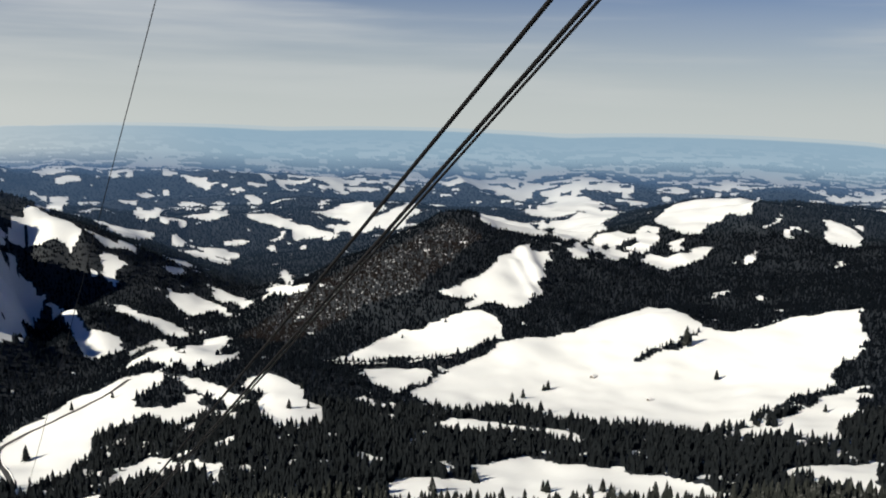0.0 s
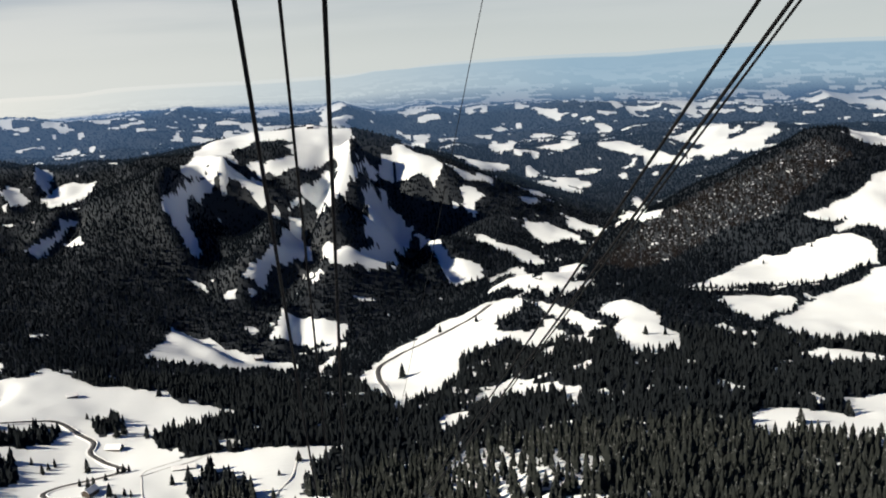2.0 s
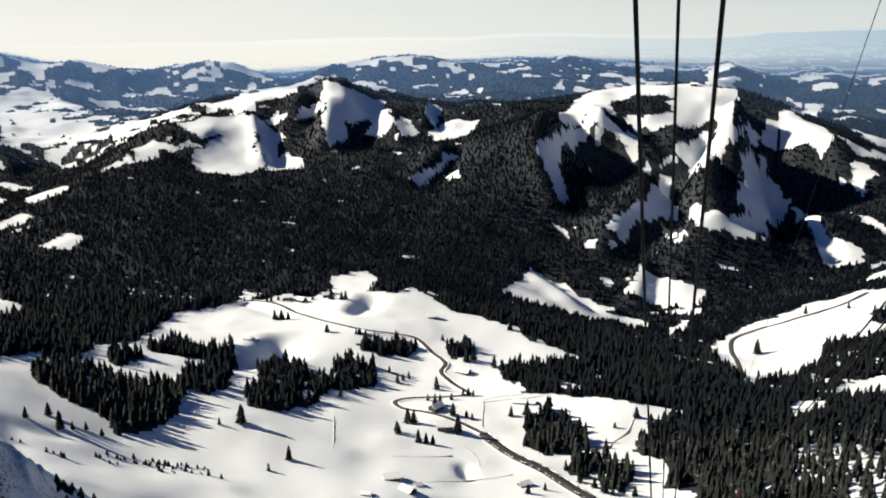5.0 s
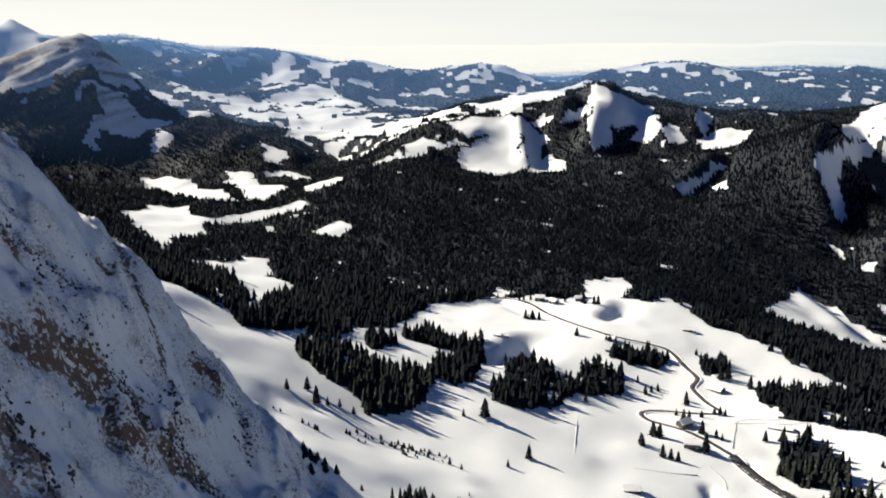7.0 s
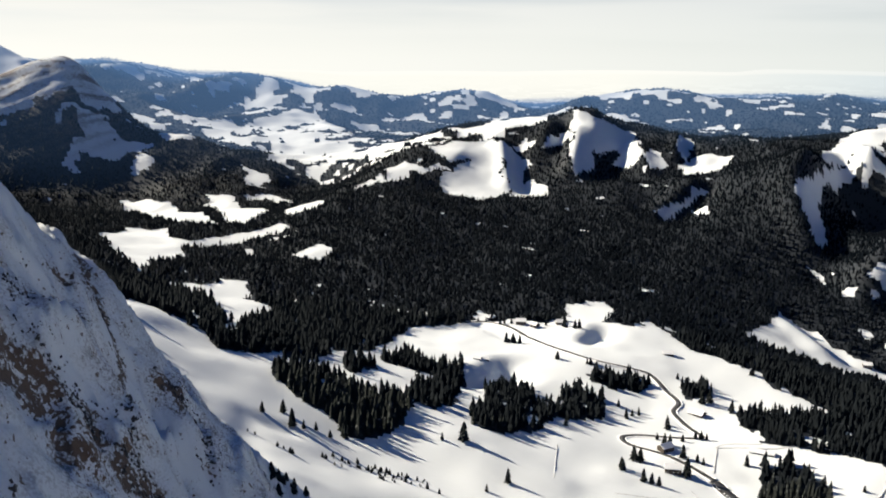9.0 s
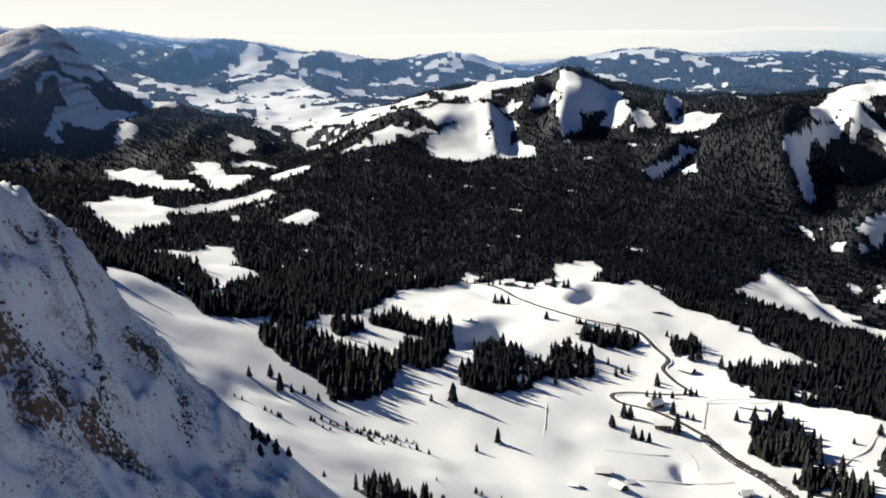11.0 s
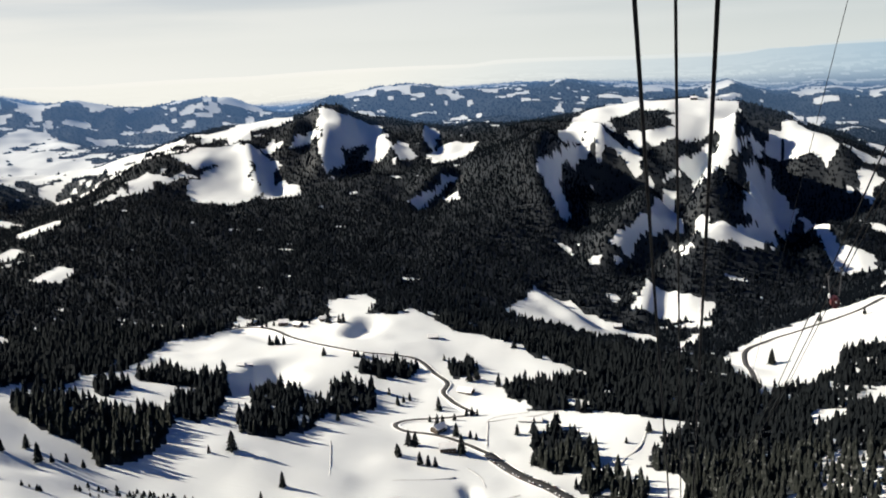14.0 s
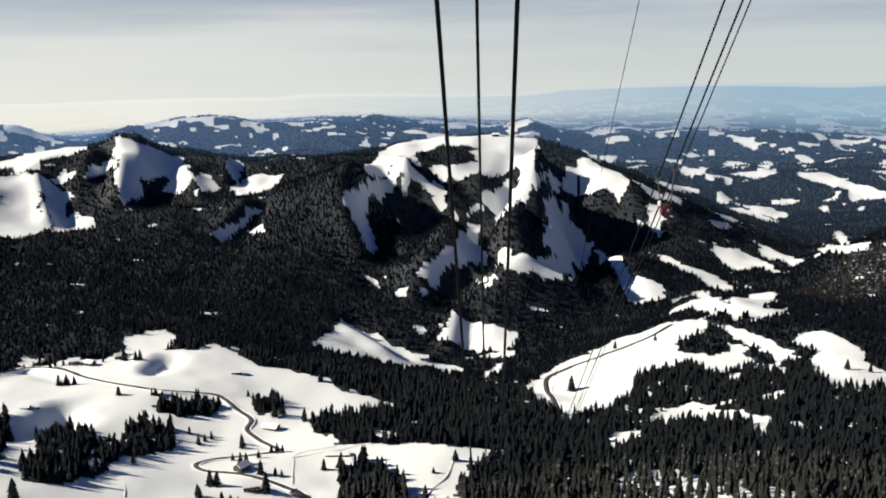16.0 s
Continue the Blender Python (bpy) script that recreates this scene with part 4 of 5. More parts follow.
OPEN.append([(-24, 767), (-5, 780), (24, 768), (22, 738), (20, 683), (-16, 678)])  # station yard
OPEN.append([(-61, 905), (-37, 910), (-44, 855), (-30, 837), (2, 820), (-5, 780), (-29, 766), (-47, 807), (-66, 833)])  # snow lane


def inside(poly, x, y):
    poly = np.array(poly, float)
    res = np.zeros(x.shape, bool)
    box = (x > poly[:, 0].min()) & (x < poly[:, 0].max()) & (y > poly[:, 1].min()) & (y < poly[:, 1].max())
    if not box.any():
        return res
    bx, by = x[box], y[box]
    hit = np.zeros(bx.shape, bool)
    for (ax, ay), (cx, cy) in zip(poly, np.roll(poly, -1, 0)):
        if ay == cy:
            continue
        cross = ((ay > by) != (cy > by)) & (bx < (cx - ax) * (by - ay) / (cy - ay) + ax)
        hit ^= cross
    res[box] = hit
    return res


def wooded(x, y):
    """True where trees stand."""
    x, y = np.asarray(x, float), np.asarray(y, float)
    r = np.hypot(x, y)
    k = np.where(r < 1500, np.clip(r / 1400, 0.75, 1.0), np.where(x < -1300, 1.5, 0.8))
    qx = x + k * (9 * wave(x, y, 38, 21) + 5 * wave(x, y, 15, 22))
    qy = y + k * (11 * wave(x, y, 38, 23) + 6 * wave(x, y, 15, 24))
    w = np.ones(x.shape, bool)
    # farms and pastures scattered over the far hills, stretched to fit the camera's view
    side, deep = np.arctan2(x, y) * 3500, np.where(r < 4400, r * 0.7, 3080 + (r - 4400) * 3.2)
    patch = 0.45 * wave(side, deep, 150, 31) + 0.55 * wave(side, deep, 62, 32) + 0.55 * wave(side, deep, 28, 33)
    massif = np.hypot(x + 1950, y - 1750) < 560
    w &= ~((r > np.where(x > 0, 2800, 3400)) & ~massif & (patch > np.where(r > 3900, np.where((x > 300) & (r < 4330), 0.5, 0.30), 0.36) - np.clip((r - 4250) / 500, 0, 0.26)))
    w &= ~((r > 1300) & (wave(x, y, 36, 34) + 0.6 * wave(x, y, 15, 35) > 1.16))
    w &= ~((y < 480) & (x < 900)) & ~(y < 150)
    # trees that would hide a clearing's lower edge from the camera are left out
    back = np.where(r < 1500, 1 + 4.0 / 330, 1.0)
    for poly in OPEN:
        w &= ~inside(poly, qx, qy) & ~inside(poly, qx * back, qy * back)
    for poly in FARM:
        w &= ~inside(poly, qx * back, qy * back)
    copse = 0.7 * wave(side, deep, 60, 41) + 0.6 * wave(side, deep, 24, 42)
    for poly in FARM:
        w = np.where(inside(poly, qx, qy), copse > 0.33, w)
    for poly in WOOD:
        w |= inside(poly, qx, qy)
    # gaps where single trees have fallen
    w &= ~((r < 1300) & (wave(x, y, 26, 36) + 0.7 * wave(x, y, 11, 37) > 0.74))
    w &= np.hypot(x + 3290, y - 2520) > 300
    return w


def thin_wood(x, y):
    """True where the trees stand far apart."""
    t = np.zeros(np.shape(x), bool)
    for poly in THIN:
        t |= inside(poly, x, y)
    return t


# ---- helpers for meshes ----
def mesh_object(name, verts, faces, mat, smooth=False):
    me = bpy.data.meshes.new(name)
    verts = np.asarray(verts, np.float32)
    faces = np.asarray(faces, np.int32)
    me.vertices.add(len(verts))
    me.vertices.foreach_set("co", verts.ravel())
    k = faces.shape[1]
    me.loops.add(faces.size)
    me.loops.foreach_set("vertex_index", faces.ravel())
    me.polygons.add(len(faces))
    me.polygons.foreach_set("loop_start", np.arange(0, faces.size, k, dtype=np.int32))
    if smooth:
        me.polygons.foreach_set("use_smooth", np.ones(len(faces), bool))
    me.materials.append(mat)
    me.update(calc_edges=True)
    return new(name, me)


# ---- the ground: one sheet from under the car to the drawn-in horizon ----
turns = np.radians(np.concatenate([np.arange(-180, -60, 4.0), np.arange(-60, 58, 0.16), np.arange(58, 180, 4.0)]))
rings = np.concatenate([np.linspace(40, 180, 30, False), np.linspace(180, 360, 120, False), 360 * (1000 / 360) ** (np.arange(150) / 150),
                        np.linspace(1000, 1650, 95, False), np.linspace(1650, 2700, 175, False), np.linspace(2700, 3400, 60, False), np.linspace(3400, 4925, 100)])
TH, RR = np.meshgrid(turns, rings)
GX, GY = RR * np.sin(TH), RR * np.cos(TH)
GZ = height(GX, GY)
cols, nr = len(turns), len(rings)
verts = np.c_[GX.ravel(), GY.ravel(), GZ.ravel()]
i, j = np.meshgrid(np.arange(nr - 1), np.arange(cols), indexing="ij")
jn = (j + 1) % cols
quads = np.stack([i * cols + j, i * cols + jn, (i + 1) * cols + jn, (i + 1) * cols + j], -1).reshape(-1, 4)
EDGE = int(np.searchsorted(rings, 2350))
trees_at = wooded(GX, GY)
# mask of the painted shade under trees, weaker in thin woods
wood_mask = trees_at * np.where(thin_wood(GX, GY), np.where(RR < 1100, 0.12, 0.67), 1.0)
rock_mask = np.clip(np.maximum(rough_ground(GX, GY)[1] * 3, 1.6 - np.hypot(GX + 2090, GY - 1800) / 200), 0, 1)

crag_mask = np.where(RR < 700, crags(GX, GY, GZ), 0.0) + np.where((RR > 2450) & (GX < -1700), np.clip(0.35 + 1.3 * wave(0.91 * GX - 0.41 * GY, 0.10 * (0.41 * GX + 0.91 * GY), 11, 51), 0, 1.3), 0.0)


def sheet(name, ring0, ring1, mat):
    part_v = np.arange(ring0 * cols, ring1 * cols)
    f = quads.reshape(nr - 1, cols, 4)[ring0:ring1 - 1].reshape(-1, 4) - ring0 * cols
    ob = mesh_object(name, verts[part_v], f[:, ::-1], mat, True)
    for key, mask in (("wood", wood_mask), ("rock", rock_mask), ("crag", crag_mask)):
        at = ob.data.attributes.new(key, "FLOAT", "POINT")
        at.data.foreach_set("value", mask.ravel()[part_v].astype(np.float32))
    return ob


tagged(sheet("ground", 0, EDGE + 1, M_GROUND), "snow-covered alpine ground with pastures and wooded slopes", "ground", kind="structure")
tagged(sheet("backdrop", EDGE, nr, M_FAR_GROUND), "distant snowy hills and plain under painted blue haze", "distant hills", kind="structure")


# ---- woods ----
def spruce_template(tiers, sides, seed):
    """A spruce one metre high: jagged skirts of branches, each drooping and narrower than the one below."""
    rng = np.random.default_rng(seed)
    v, f = [], []
    for t in range(tiers):
        lo = 0.06 + 0.80 * t / tiers
        hi = min(1.0, lo + 1.55 / tiers + 0.06)
        rad = 0.20 * (1 - lo) ** 0.85 + 0.012
        base = len(v)
        ph = rng.uniform(0, 6.28)
        for s in range(sides):
            a = ph + 6.2832 * s / sides
            r = rad * (1.25 if s % 2 else 0.60) * rng.uniform(0.85, 1.12)
            v.append((r * math.cos(a), r * math.sin(a), lo + rng.uniform(-0.02, 0.02) - (0.02 if s % 2 else -0.015)))
        v.append((rng.uniform(-0.01, 0.01), rng.uniform(-0.01, 0.01), hi))
        f += [(base + s, base + (s + 1) % sides, base + sides) for s in range(sides)]
    return np.array(v), np.array(f)


def plant(spacing, r0, r1, seed, half=58):
    """Uneven places of trees in the woods between two distances."""
    rng = np.random.default_rng(seed)
    lo, hi = -r1, r1
    gx = np.arange(lo, hi, spacing)
    gy = np.arange(100, r1, spacing)
    X, Y = np.meshgrid(gx, gy)
    X = (X + rng.uniform(-0.5, 0.5, X.shape) * spacing).ravel()
    Y = (Y + rng.uniform(-0.5, 0.5, Y.shape) * spacing).ravel()
    R = np.hypot(X, Y)
    k = (R >= r0) & (R < r1) & (np.abs(np.degrees(np.arctan2(X, Y))) < half)
    X, Y = X[k], Y[k]
    k = wooded(X, Y)
    k &= rng.uniform(0, 1, len(k)) < 0.93
    return X[k], Y[k]


def forest(name, X, Y, tiers, sides, tall, wide, seed, label, mat):
    rng = np.random.default_rng(seed)
    Zg = height(X, Y)
    kinds = [spruce_template(tiers, sides, seed * 7 + q) for q in range(6)]
    which = rng.integers(0, 6, len(X))
    vs, fs, off = [], [], 0
    for q, (tv, tf) in enumerate(kinds):
        k = np.where(which == q)[0]
        if not len(k):
            continue
        n = len(k)
        hgt = tall * np.clip(rng.normal(1.0, 0.32, n), 0.35, 1.8)
        fat = hgt * wide * rng.uniform(0.8, 1.25, n)
        ang = rng.uniform(0, 6.28, n)
        c, s = np.cos(ang), np.sin(ang)
        x = (tv[None, :, 0] * c[:, None] - tv[None, :, 1] * s[:, None]) * fat[:, None] + X[k][:, None]
        y = (tv[None, :, 0] * s[:, None] + tv[None, :, 1] * c[:, None]) * fat[:, None] + Y[k][:, None]
        z = tv[None, :, 2] * hgt[:, None] + Zg[k][:, None] - 0.3
        vs.append(np.stack([x, y, z], -1).reshape(-1, 3))
        fs.append((tf[None] + (np.arange(n) * len(tv))[:, None, None] + off).reshape(-1, 3))
        off += n * len(tv)
    ob = mesh_object(name, np.concatenate(vs), np.concatenate(fs), mat)
    tagged(ob, label, "forest", kind="stuff")
    return ob


# smaller trees outwards fit the camera's view; needle colour carries shade and haze
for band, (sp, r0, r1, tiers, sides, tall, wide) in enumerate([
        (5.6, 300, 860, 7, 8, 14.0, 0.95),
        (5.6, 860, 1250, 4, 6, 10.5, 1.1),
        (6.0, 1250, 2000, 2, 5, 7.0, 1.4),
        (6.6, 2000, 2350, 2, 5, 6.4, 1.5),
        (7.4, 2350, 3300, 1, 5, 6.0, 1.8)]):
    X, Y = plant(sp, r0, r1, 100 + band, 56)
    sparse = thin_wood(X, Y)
    forest("spruce_forest", X[~sparse], Y[~sparse], tiers, sides, tall, wide, 50 + band, "dense dark spruce forest on snowy mountain slopes", (M_NEAR_NEEDLE, M_MID_NEEDLE, M_SHADED_NEEDLE, M_SHADED_NEEDLE, M_FAR_NEEDLE)[band])
    keep = np.where(sparse)[0][::3 if band < 2 else 1]
    if len(keep) and band < 2:
        forest("open_wood", X[keep], Y[keep], tiers, sides, tall, wide, 60 + band, "open spruce wood with snow between the trees", M_NEAR_NEEDLE)
    elif len(keep):
        forest("beech_wood", X[keep], Y[keep], tiers, sides, tall * 0.8, wide * 1.25, 60 + band, "bare brown beech wood on a snowy ridge", M_BEECH)
X, Y = plant(13.0, 3300, 4640, 110, 56)
forest("far_woods", X, Y, 1, 4, 5.5, 3.6, 70, "far dark woods on snowy hills under painted haze", M_FAR_NEEDLE)


# ---- parts and things ----
def part(name, bm, mat, parent, label=""):
    me = bpy.data.meshes.new(name)
    bm.to_mesh(me)
    bm.free()
    me.materials.append(mat)
    ob = new(name, me)
    ob.parent = parent
    return tagged(ob, label) if label else ob


def box(bm, x0, x1, y0, y1, z0, z1, bevel=0.0):
    g = bmesh.ops.create_cube(bm, size=1)
    bmesh.ops.transform(bm, matrix=Matrix.Translation(((x0 + x1) / 2, (y0 + y1) / 2, (z0 + z1) / 2)) @ Matrix.Diagonal((x1 - x0, y1 - y0, z1 - z0, 1)), verts=g["verts"])
    if bevel:
        es = list({e for v in g["verts"] for e in v.link_edges})
        bmesh.ops.bevel(bm, geom=es, offset=bevel, segments=2, affect="EDGES")
    return bm


def rod(bm, a, b, r, sides=8):
    a, b = Vector(a), Vector(b)
    g = bmesh.ops.create_cone(bm, cap_ends=True, segments=sides, radius1=r, radius2=r, depth=(b - a).length)
    bmesh.ops.transform(bm, matrix=Matrix.Translation((a + b) / 2) @ (b - a).to_track_quat("Z", "Y").to_matrix().to_4x4(), verts=g["verts"])
    return bm


def thing(name, label, category, x, y, z, turn=0, group=""):
    ob = new(name)
    ob.matrix_world = pose(x, y, z, 0, 0, turn)
    return tagged(ob, label, category, group)


def ground_at(x, y):
    return float(height(np.array([float(x)]), np.array([float(y)]))[0])


# ---- ropeway: the ropes of both lanes, running down to the valley station ----
def rope(name, x, a, b, c, radius, label, y0=-440.0, y1=735.0):
    ys = np.concatenate([np.arange(y0, -60, 40), np.arange(-60, 160, 4), np.arange(160, y1, 25), [y1]])
    zs = a + b * ys + c * ys * ys
    k = 8
    ang = np.arange(k) * 2 * np.pi / k
    slope = np.arctan(b + 2 * c * ys)
    v = np.stack([np.broadcast_to(x + radius * np.cos(ang), (len(ys), k)),
                  ys[:, None] - radius * np.sin(ang) * np.sin(slope)[:, None],
                  zs[:, None] + radius * np.sin(ang) * np.cos(slope)[:, None]], -1).reshape(-1, 3)
    i, j = np.meshgrid(np.arange(len(ys) - 1), np.arange(k), indexing="ij")
    f = np.stack([i * k + j, (i + 1) * k + j, (i + 1) * k + (j + 1) % k, i * k + (j + 1) % k], -1).reshape(-1, 4)
    ob = mesh_object(name, v, f, M_ROPE, True)
    return tagged(ob, label, "cable", "ropeway ropes")


rope("track_rope", -0.479, 382.2, -0.732, 0.000316, 0.024, "thick dark steel track rope of the ropeway")
rope("haul_rope", -0.094, 382.2, -0.732, 0.000316, 0.017, "thinner dark steel haul rope between track ropes")
rope("track_rope", 0.295, 382.2, -0.732, 0.000316, 0.024, "thick dark steel track rope of the ropeway")
rope("track_rope", 5.30, 385.4, -0.594, 0.000123, 0.025, "dark steel track rope of the other lane")
rope("track_rope", 5.78, 385.5, -0.592, 0.000120, 0.026, "dark steel track rope of the other lane")
rope("haul_rope", 6.02, 385.65, -0.592, 0.000120, 0.018, "thin grey steel haul rope of the other lane")
rope("signal_cable", 4.0, 391.9, -0.664, 0.000206, 0.010, "very thin signal cable strung above the ropes")


# ---- roads ----
ROADS = {}
ROADS["pass_road"] = ([(-548, 1111), (-527, 1126), (-482, 1112), (-417, 1062), (-361, 1042), (-317, 1050), (-288, 1052), (-261, 1023), (-243, 1001), (-242, 976), (-228, 958), (-200, 927), (-218, 913), (-252, 901), (-267, 886), (-256, 871), (-228, 866), (-193, 855), (-170, 843)], 5.2)
ROADS["car_park_road"] = ([(-170, 843), (-132, 804), (-85, 768), (-43, 725), (-13, 686)], 11)
ROADS["hill_road"] = ([(75, 1067), (78, 1149), (73, 1249), (79, 1305), (110, 1337), (149, 1348), (197, 1368), (230, 1383), (260, 1418)], 6.5)
ROADS["farm_track"] = ([(-173, 856), (-179, 893), (-179, 915), (-145, 932)], 2)
ROADS["ski_track"] = ([(-302, 803), (-290, 769), (-276, 729)], 1.0)
ROADS["path"] = ([(-191, 717), (-166, 739), (-142, 755), (-129, 767)], 1.6)
ROADS["lane"] = ([(-230, 749), (-207, 763), (-185, 780)], 1.2)
ROADS["forest_lane"] = ([(-55, 841), (-49, 855), (-38, 874), (-33, 897)], 2.4)
ROADS["meadow_lane"] = ([(-183, 905), (-158, 917), (-136, 926), (-104, 943), (-68, 952)], 1.6)
ROADS["slope_track"] = ([(-181, 807), (-165, 789), (-158, 772)], 1.0)


def smooth_line(pts, step=4.0):
    p = np.array(pts, float)
    p = np.concatenate([[2 * p[0] - p[1]], p, [2 * p[-1] - p[-2]]])
    out = []
    for k in range(1, len(p) - 2):
        n = max(2, int(np.hypot(*(p[k + 1] - p[k])) / step))
        for t in np.arange(n) / n:
            out.append(0.5 * (2 * p[k] + (p[k + 1] - p[k - 1]) * t + (2 * p[k - 1] - 5 * p[k] + 4 * p[k + 1] - p[k + 2]) * t * t + (3 * p[k] - p[k - 1] - 3 * p[k + 1] + p[k + 2]) * t ** 3))
    out.append(p[-2])
    return np.array(out)


def ribbon(name, pts, profile, mat, label, category):
    """A strip along the line; profile: (sideways, up) points across it."""
    line = smooth_line(pts)
    tan = np.gradient(line, axis=0)
    tan /= np.hypot(tan[:, 0], tan[:, 1])[:, None] + 1e-9
    nrm = np.c_[tan[:, 1], -tan[:, 0]]
    mid = height(line[:, 0], line[:, 1])
    mid = np.convolve(np.pad(mid, 4, mode="edge"), np.ones(9) / 9, "valid")
    rows = []
    for s, up in profile:
        x, y = line[:, 0] + nrm[:, 0] * s, line[:, 1] + nrm[:, 1] * s
        rows.append(np.c_[x, y, np.maximum(mid + up, height(x, y) + min(0.25, 0.6 * up)) if up > -1 else height(x, y) - 0.6])
    v = np.stack(rows, 1)
    m, k = v.shape[:2]
    i, j = np.meshgrid(np.arange(m - 1), np.arange(k - 1), indexing="ij")
    f = np.stack([i * k + j, i * k + j + 1, (i + 1) * k + j + 1, (i + 1) * k + j], -1).reshape(-1, 4)
    ob = mesh_object(name, v.reshape(-1, 3), f, mat, True)
    return tagged(ob, label, category, kind="structure")


for name, (pts, w) in ROADS.items():
    h, lift = w / 2, 0.45 if w > 4 else 0.14
    ribbon(name, pts, [(-h - 0.3, -2), (-h, lift), (h, lift), (h + 0.3, -2)], M_ROAD if w > 4 else M_TRACK, "dark cleared asphalt road between snow banks" if w > 4 else "narrow packed-snow farm track across the pasture", "road")
    for s in (-1, 1):
        if w > 4:
            ribbon("snow_bank", pts, [(s * (h + 2.6), -2), (s * (h + 1.6), 0.6), (s * (h + 0.5), 0.8), (s * h, 0.3)][::s], M_SNOW, "ploughed snow bank along the road", "snow bank")


# ---- single trees ----
def lone_spruce(tall, seed, label):
    ob = new("spruce_tree")
    tagged(ob, label, "tree", "single spruces")
    bm = bmesh.new()
    g = bmesh.ops.create_cone(bm, cap_ends=True, segments=7, radius1=0.028 * tall, radius2=0.006 * tall, depth=0.9 * tall)
    bmesh.ops.translate(bm, vec=(0, 0, 0.44 * tall), verts=g["verts"])
    part("trunk", bm, M_BARK, ob)
    tv, tf = spruce_template(9, 10, seed)
    me = bpy.data.meshes.new("crown")
    tv = tv * np.array([1.12, 1.12, 1.0]) * tall
    me.from_pydata(tv.tolist(), [], tf.tolist())
    me.materials.append(M_NEAR_NEEDLE)
    crown = new("crown", me)
    crown.parent = ob
    return ob


LONE = []
LONE += [(-301, 692, 13.7), (-308, 667, 7.2), (-480, 608, 10.1), (-476, 630, 12.2), (-458, 618, 16.5), (-452, 625, 8.3), (-447, 635, 8.3), (-436, 639, 7.4), (-357, 724, 18.3), (-371, 711, 7.7), (-331, 631, 5.2), (-313, 465, 4.8), (-279, 934, 10.4), (-275, 942, 8.1), (-272, 954, 7.0), (-239, 942, 11.5), (-214, 905, 7.8), (-243, 807, 11.2), (-240, 834, 15.6), (-234, 834, 14.6), (-219, 794, 13.0), (-212, 795, 11.0), (-206, 796, 10.0), (-191, 832, 20.6)]
LONE += [(-204, 868, 13.9), (-191, 869, 8.5), (-185, 867, 7.5), (-150, 885, 11.8), (-136, 893, 11.9), (-121, 846, 12.4), (-388, 1022, 10.2), (-457, 1054, 13.4), (-465, 1052, 13.4), (-449, 1055, 12.0), (-84, 696, 12.2), (-70, 710, 10.6), (-98, 748, 7.4), (-110, 734, 9.2), (-50, 877, 6.3), (-31, 898, 11.8), (-314, 856, 10.8), (-353, 903, 9.2), (-25, 760, 9.4), (-50, 761, 12.2), (-43, 758, 10.3), (-72, 776, 12.4), (-59, 769, 9.5), (-226, 885, 14.2)]
LONE += [(-222, 889, 12.0), (-237, 899, 7.8), (-200, 920, 10.1), (-205, 918, 9.0), (-195, 921, 7.8), (-301, 586, 3.2), (-261, 609, 3.3), (102, 1228, 21.4), (520, 726, 13.4), (556, 675, 13.1), (423, 773, 10.0), (1003, 1014, 15.3), (729, 1098, 14.3), (703, 1085, 15.6), (785, 1120, 14.8), (777, 1119, 11.4), (1038, 1119, 32.4), (974, 795, 12.0), (848, 827, 12.9), (861, 821, 10.0), (870, 802, 8.6), (723, 1474, 7.8), (804, 1470, 7.9), (768, 865, 12.6)]
LONE += [(519, 732, 12.3), (509, 669, 17.9), (545, 694, 9.9), (558, 690, 14.3), (472, 730, 15.2), (422, 776, 16.5), (478, 792, 14.9), (407, 1146, 13.2), (431, 1141, 11.8), (452, 1223, 9.4), (225, 1354, 11.5), (173, 1367, 13.3), (-387, 1019, 9.2), (-351, 1027, 9.1), (-222, 1015, 16.4), (-216, 1022, 15.2), (-277, 931, 8.3), (-270, 948, 8.4), (-236, 932, 14.2), (-240, 802, 11.5)]
LONE += [(-518, 1132, 7.0), (-505, 1122, 9.0), (-501, 1126, 8.0), (-492, 1128, 8.0), (-481, 1132, 7.0), (-464, 1143, 6.0), (-450, 1140, 7.0), (-410, 1137, 12.0), (-405, 1138, 13.0), (-459, 1055, 9.0), (-454, 1053, 8.0), (-461, 1051, 8.0), (-349, 1027, 7.0), (-354, 1026, 8.0), (-332, 1010, 10.0), (-292, 949, 9.0), (-262, 1066, 8.0), (-616, 1094, 9.0), (-161, 1141, 9.0)]
rng = random.Random(4)
kinds = [lone_spruce(10.0, 300 + q, "dark green spruce standing alone in the snow") for q in range(4)]
for n, (x, y, tall) in enumerate(LONE):
    m = Matrix.Translation((x, y, ground_at(x, y) - 0.2)) @ Matrix.Rotation(rng.uniform(0, 6.28), 4, "Z") @ Matrix.Diagonal((tall / 10 * rng.uniform(1.0, 1.35),) * 2 + (tall / 10, 1))
    if n < 4:
        kinds[n].matrix_basis = m
    else:
        ob = copy_thing(kinds[n % 4], Matrix.Identity(4))
        ob.matrix_basis = m

SHRUB = [(-406, 611), (-401, 614), (-395, 616), (-390, 620), (-387, 626), (-381, 624), (-382, 630), (-375, 624), (-375, 631), (-369, 627), (-369, 634), (-363, 629), (-363, 637), (-354, 628), (-356, 641), (-351, 641), (-342, 632), (-391, 630), (-401, 625), (-410, 595), (-413, 609), (-210, 268), (-213, 276), (-215, 280), (-218, 287), (-216, 287), (-219, 293), (-219, 298), (-420, 564), (-431, 563), (-456, 560), (-397, 597), (-373, 614), (-366, 620), (-267, 596), (-272, 599)]
shrub = lone_spruce(3.0, 400, "dwarf spruce poking out of the snow")
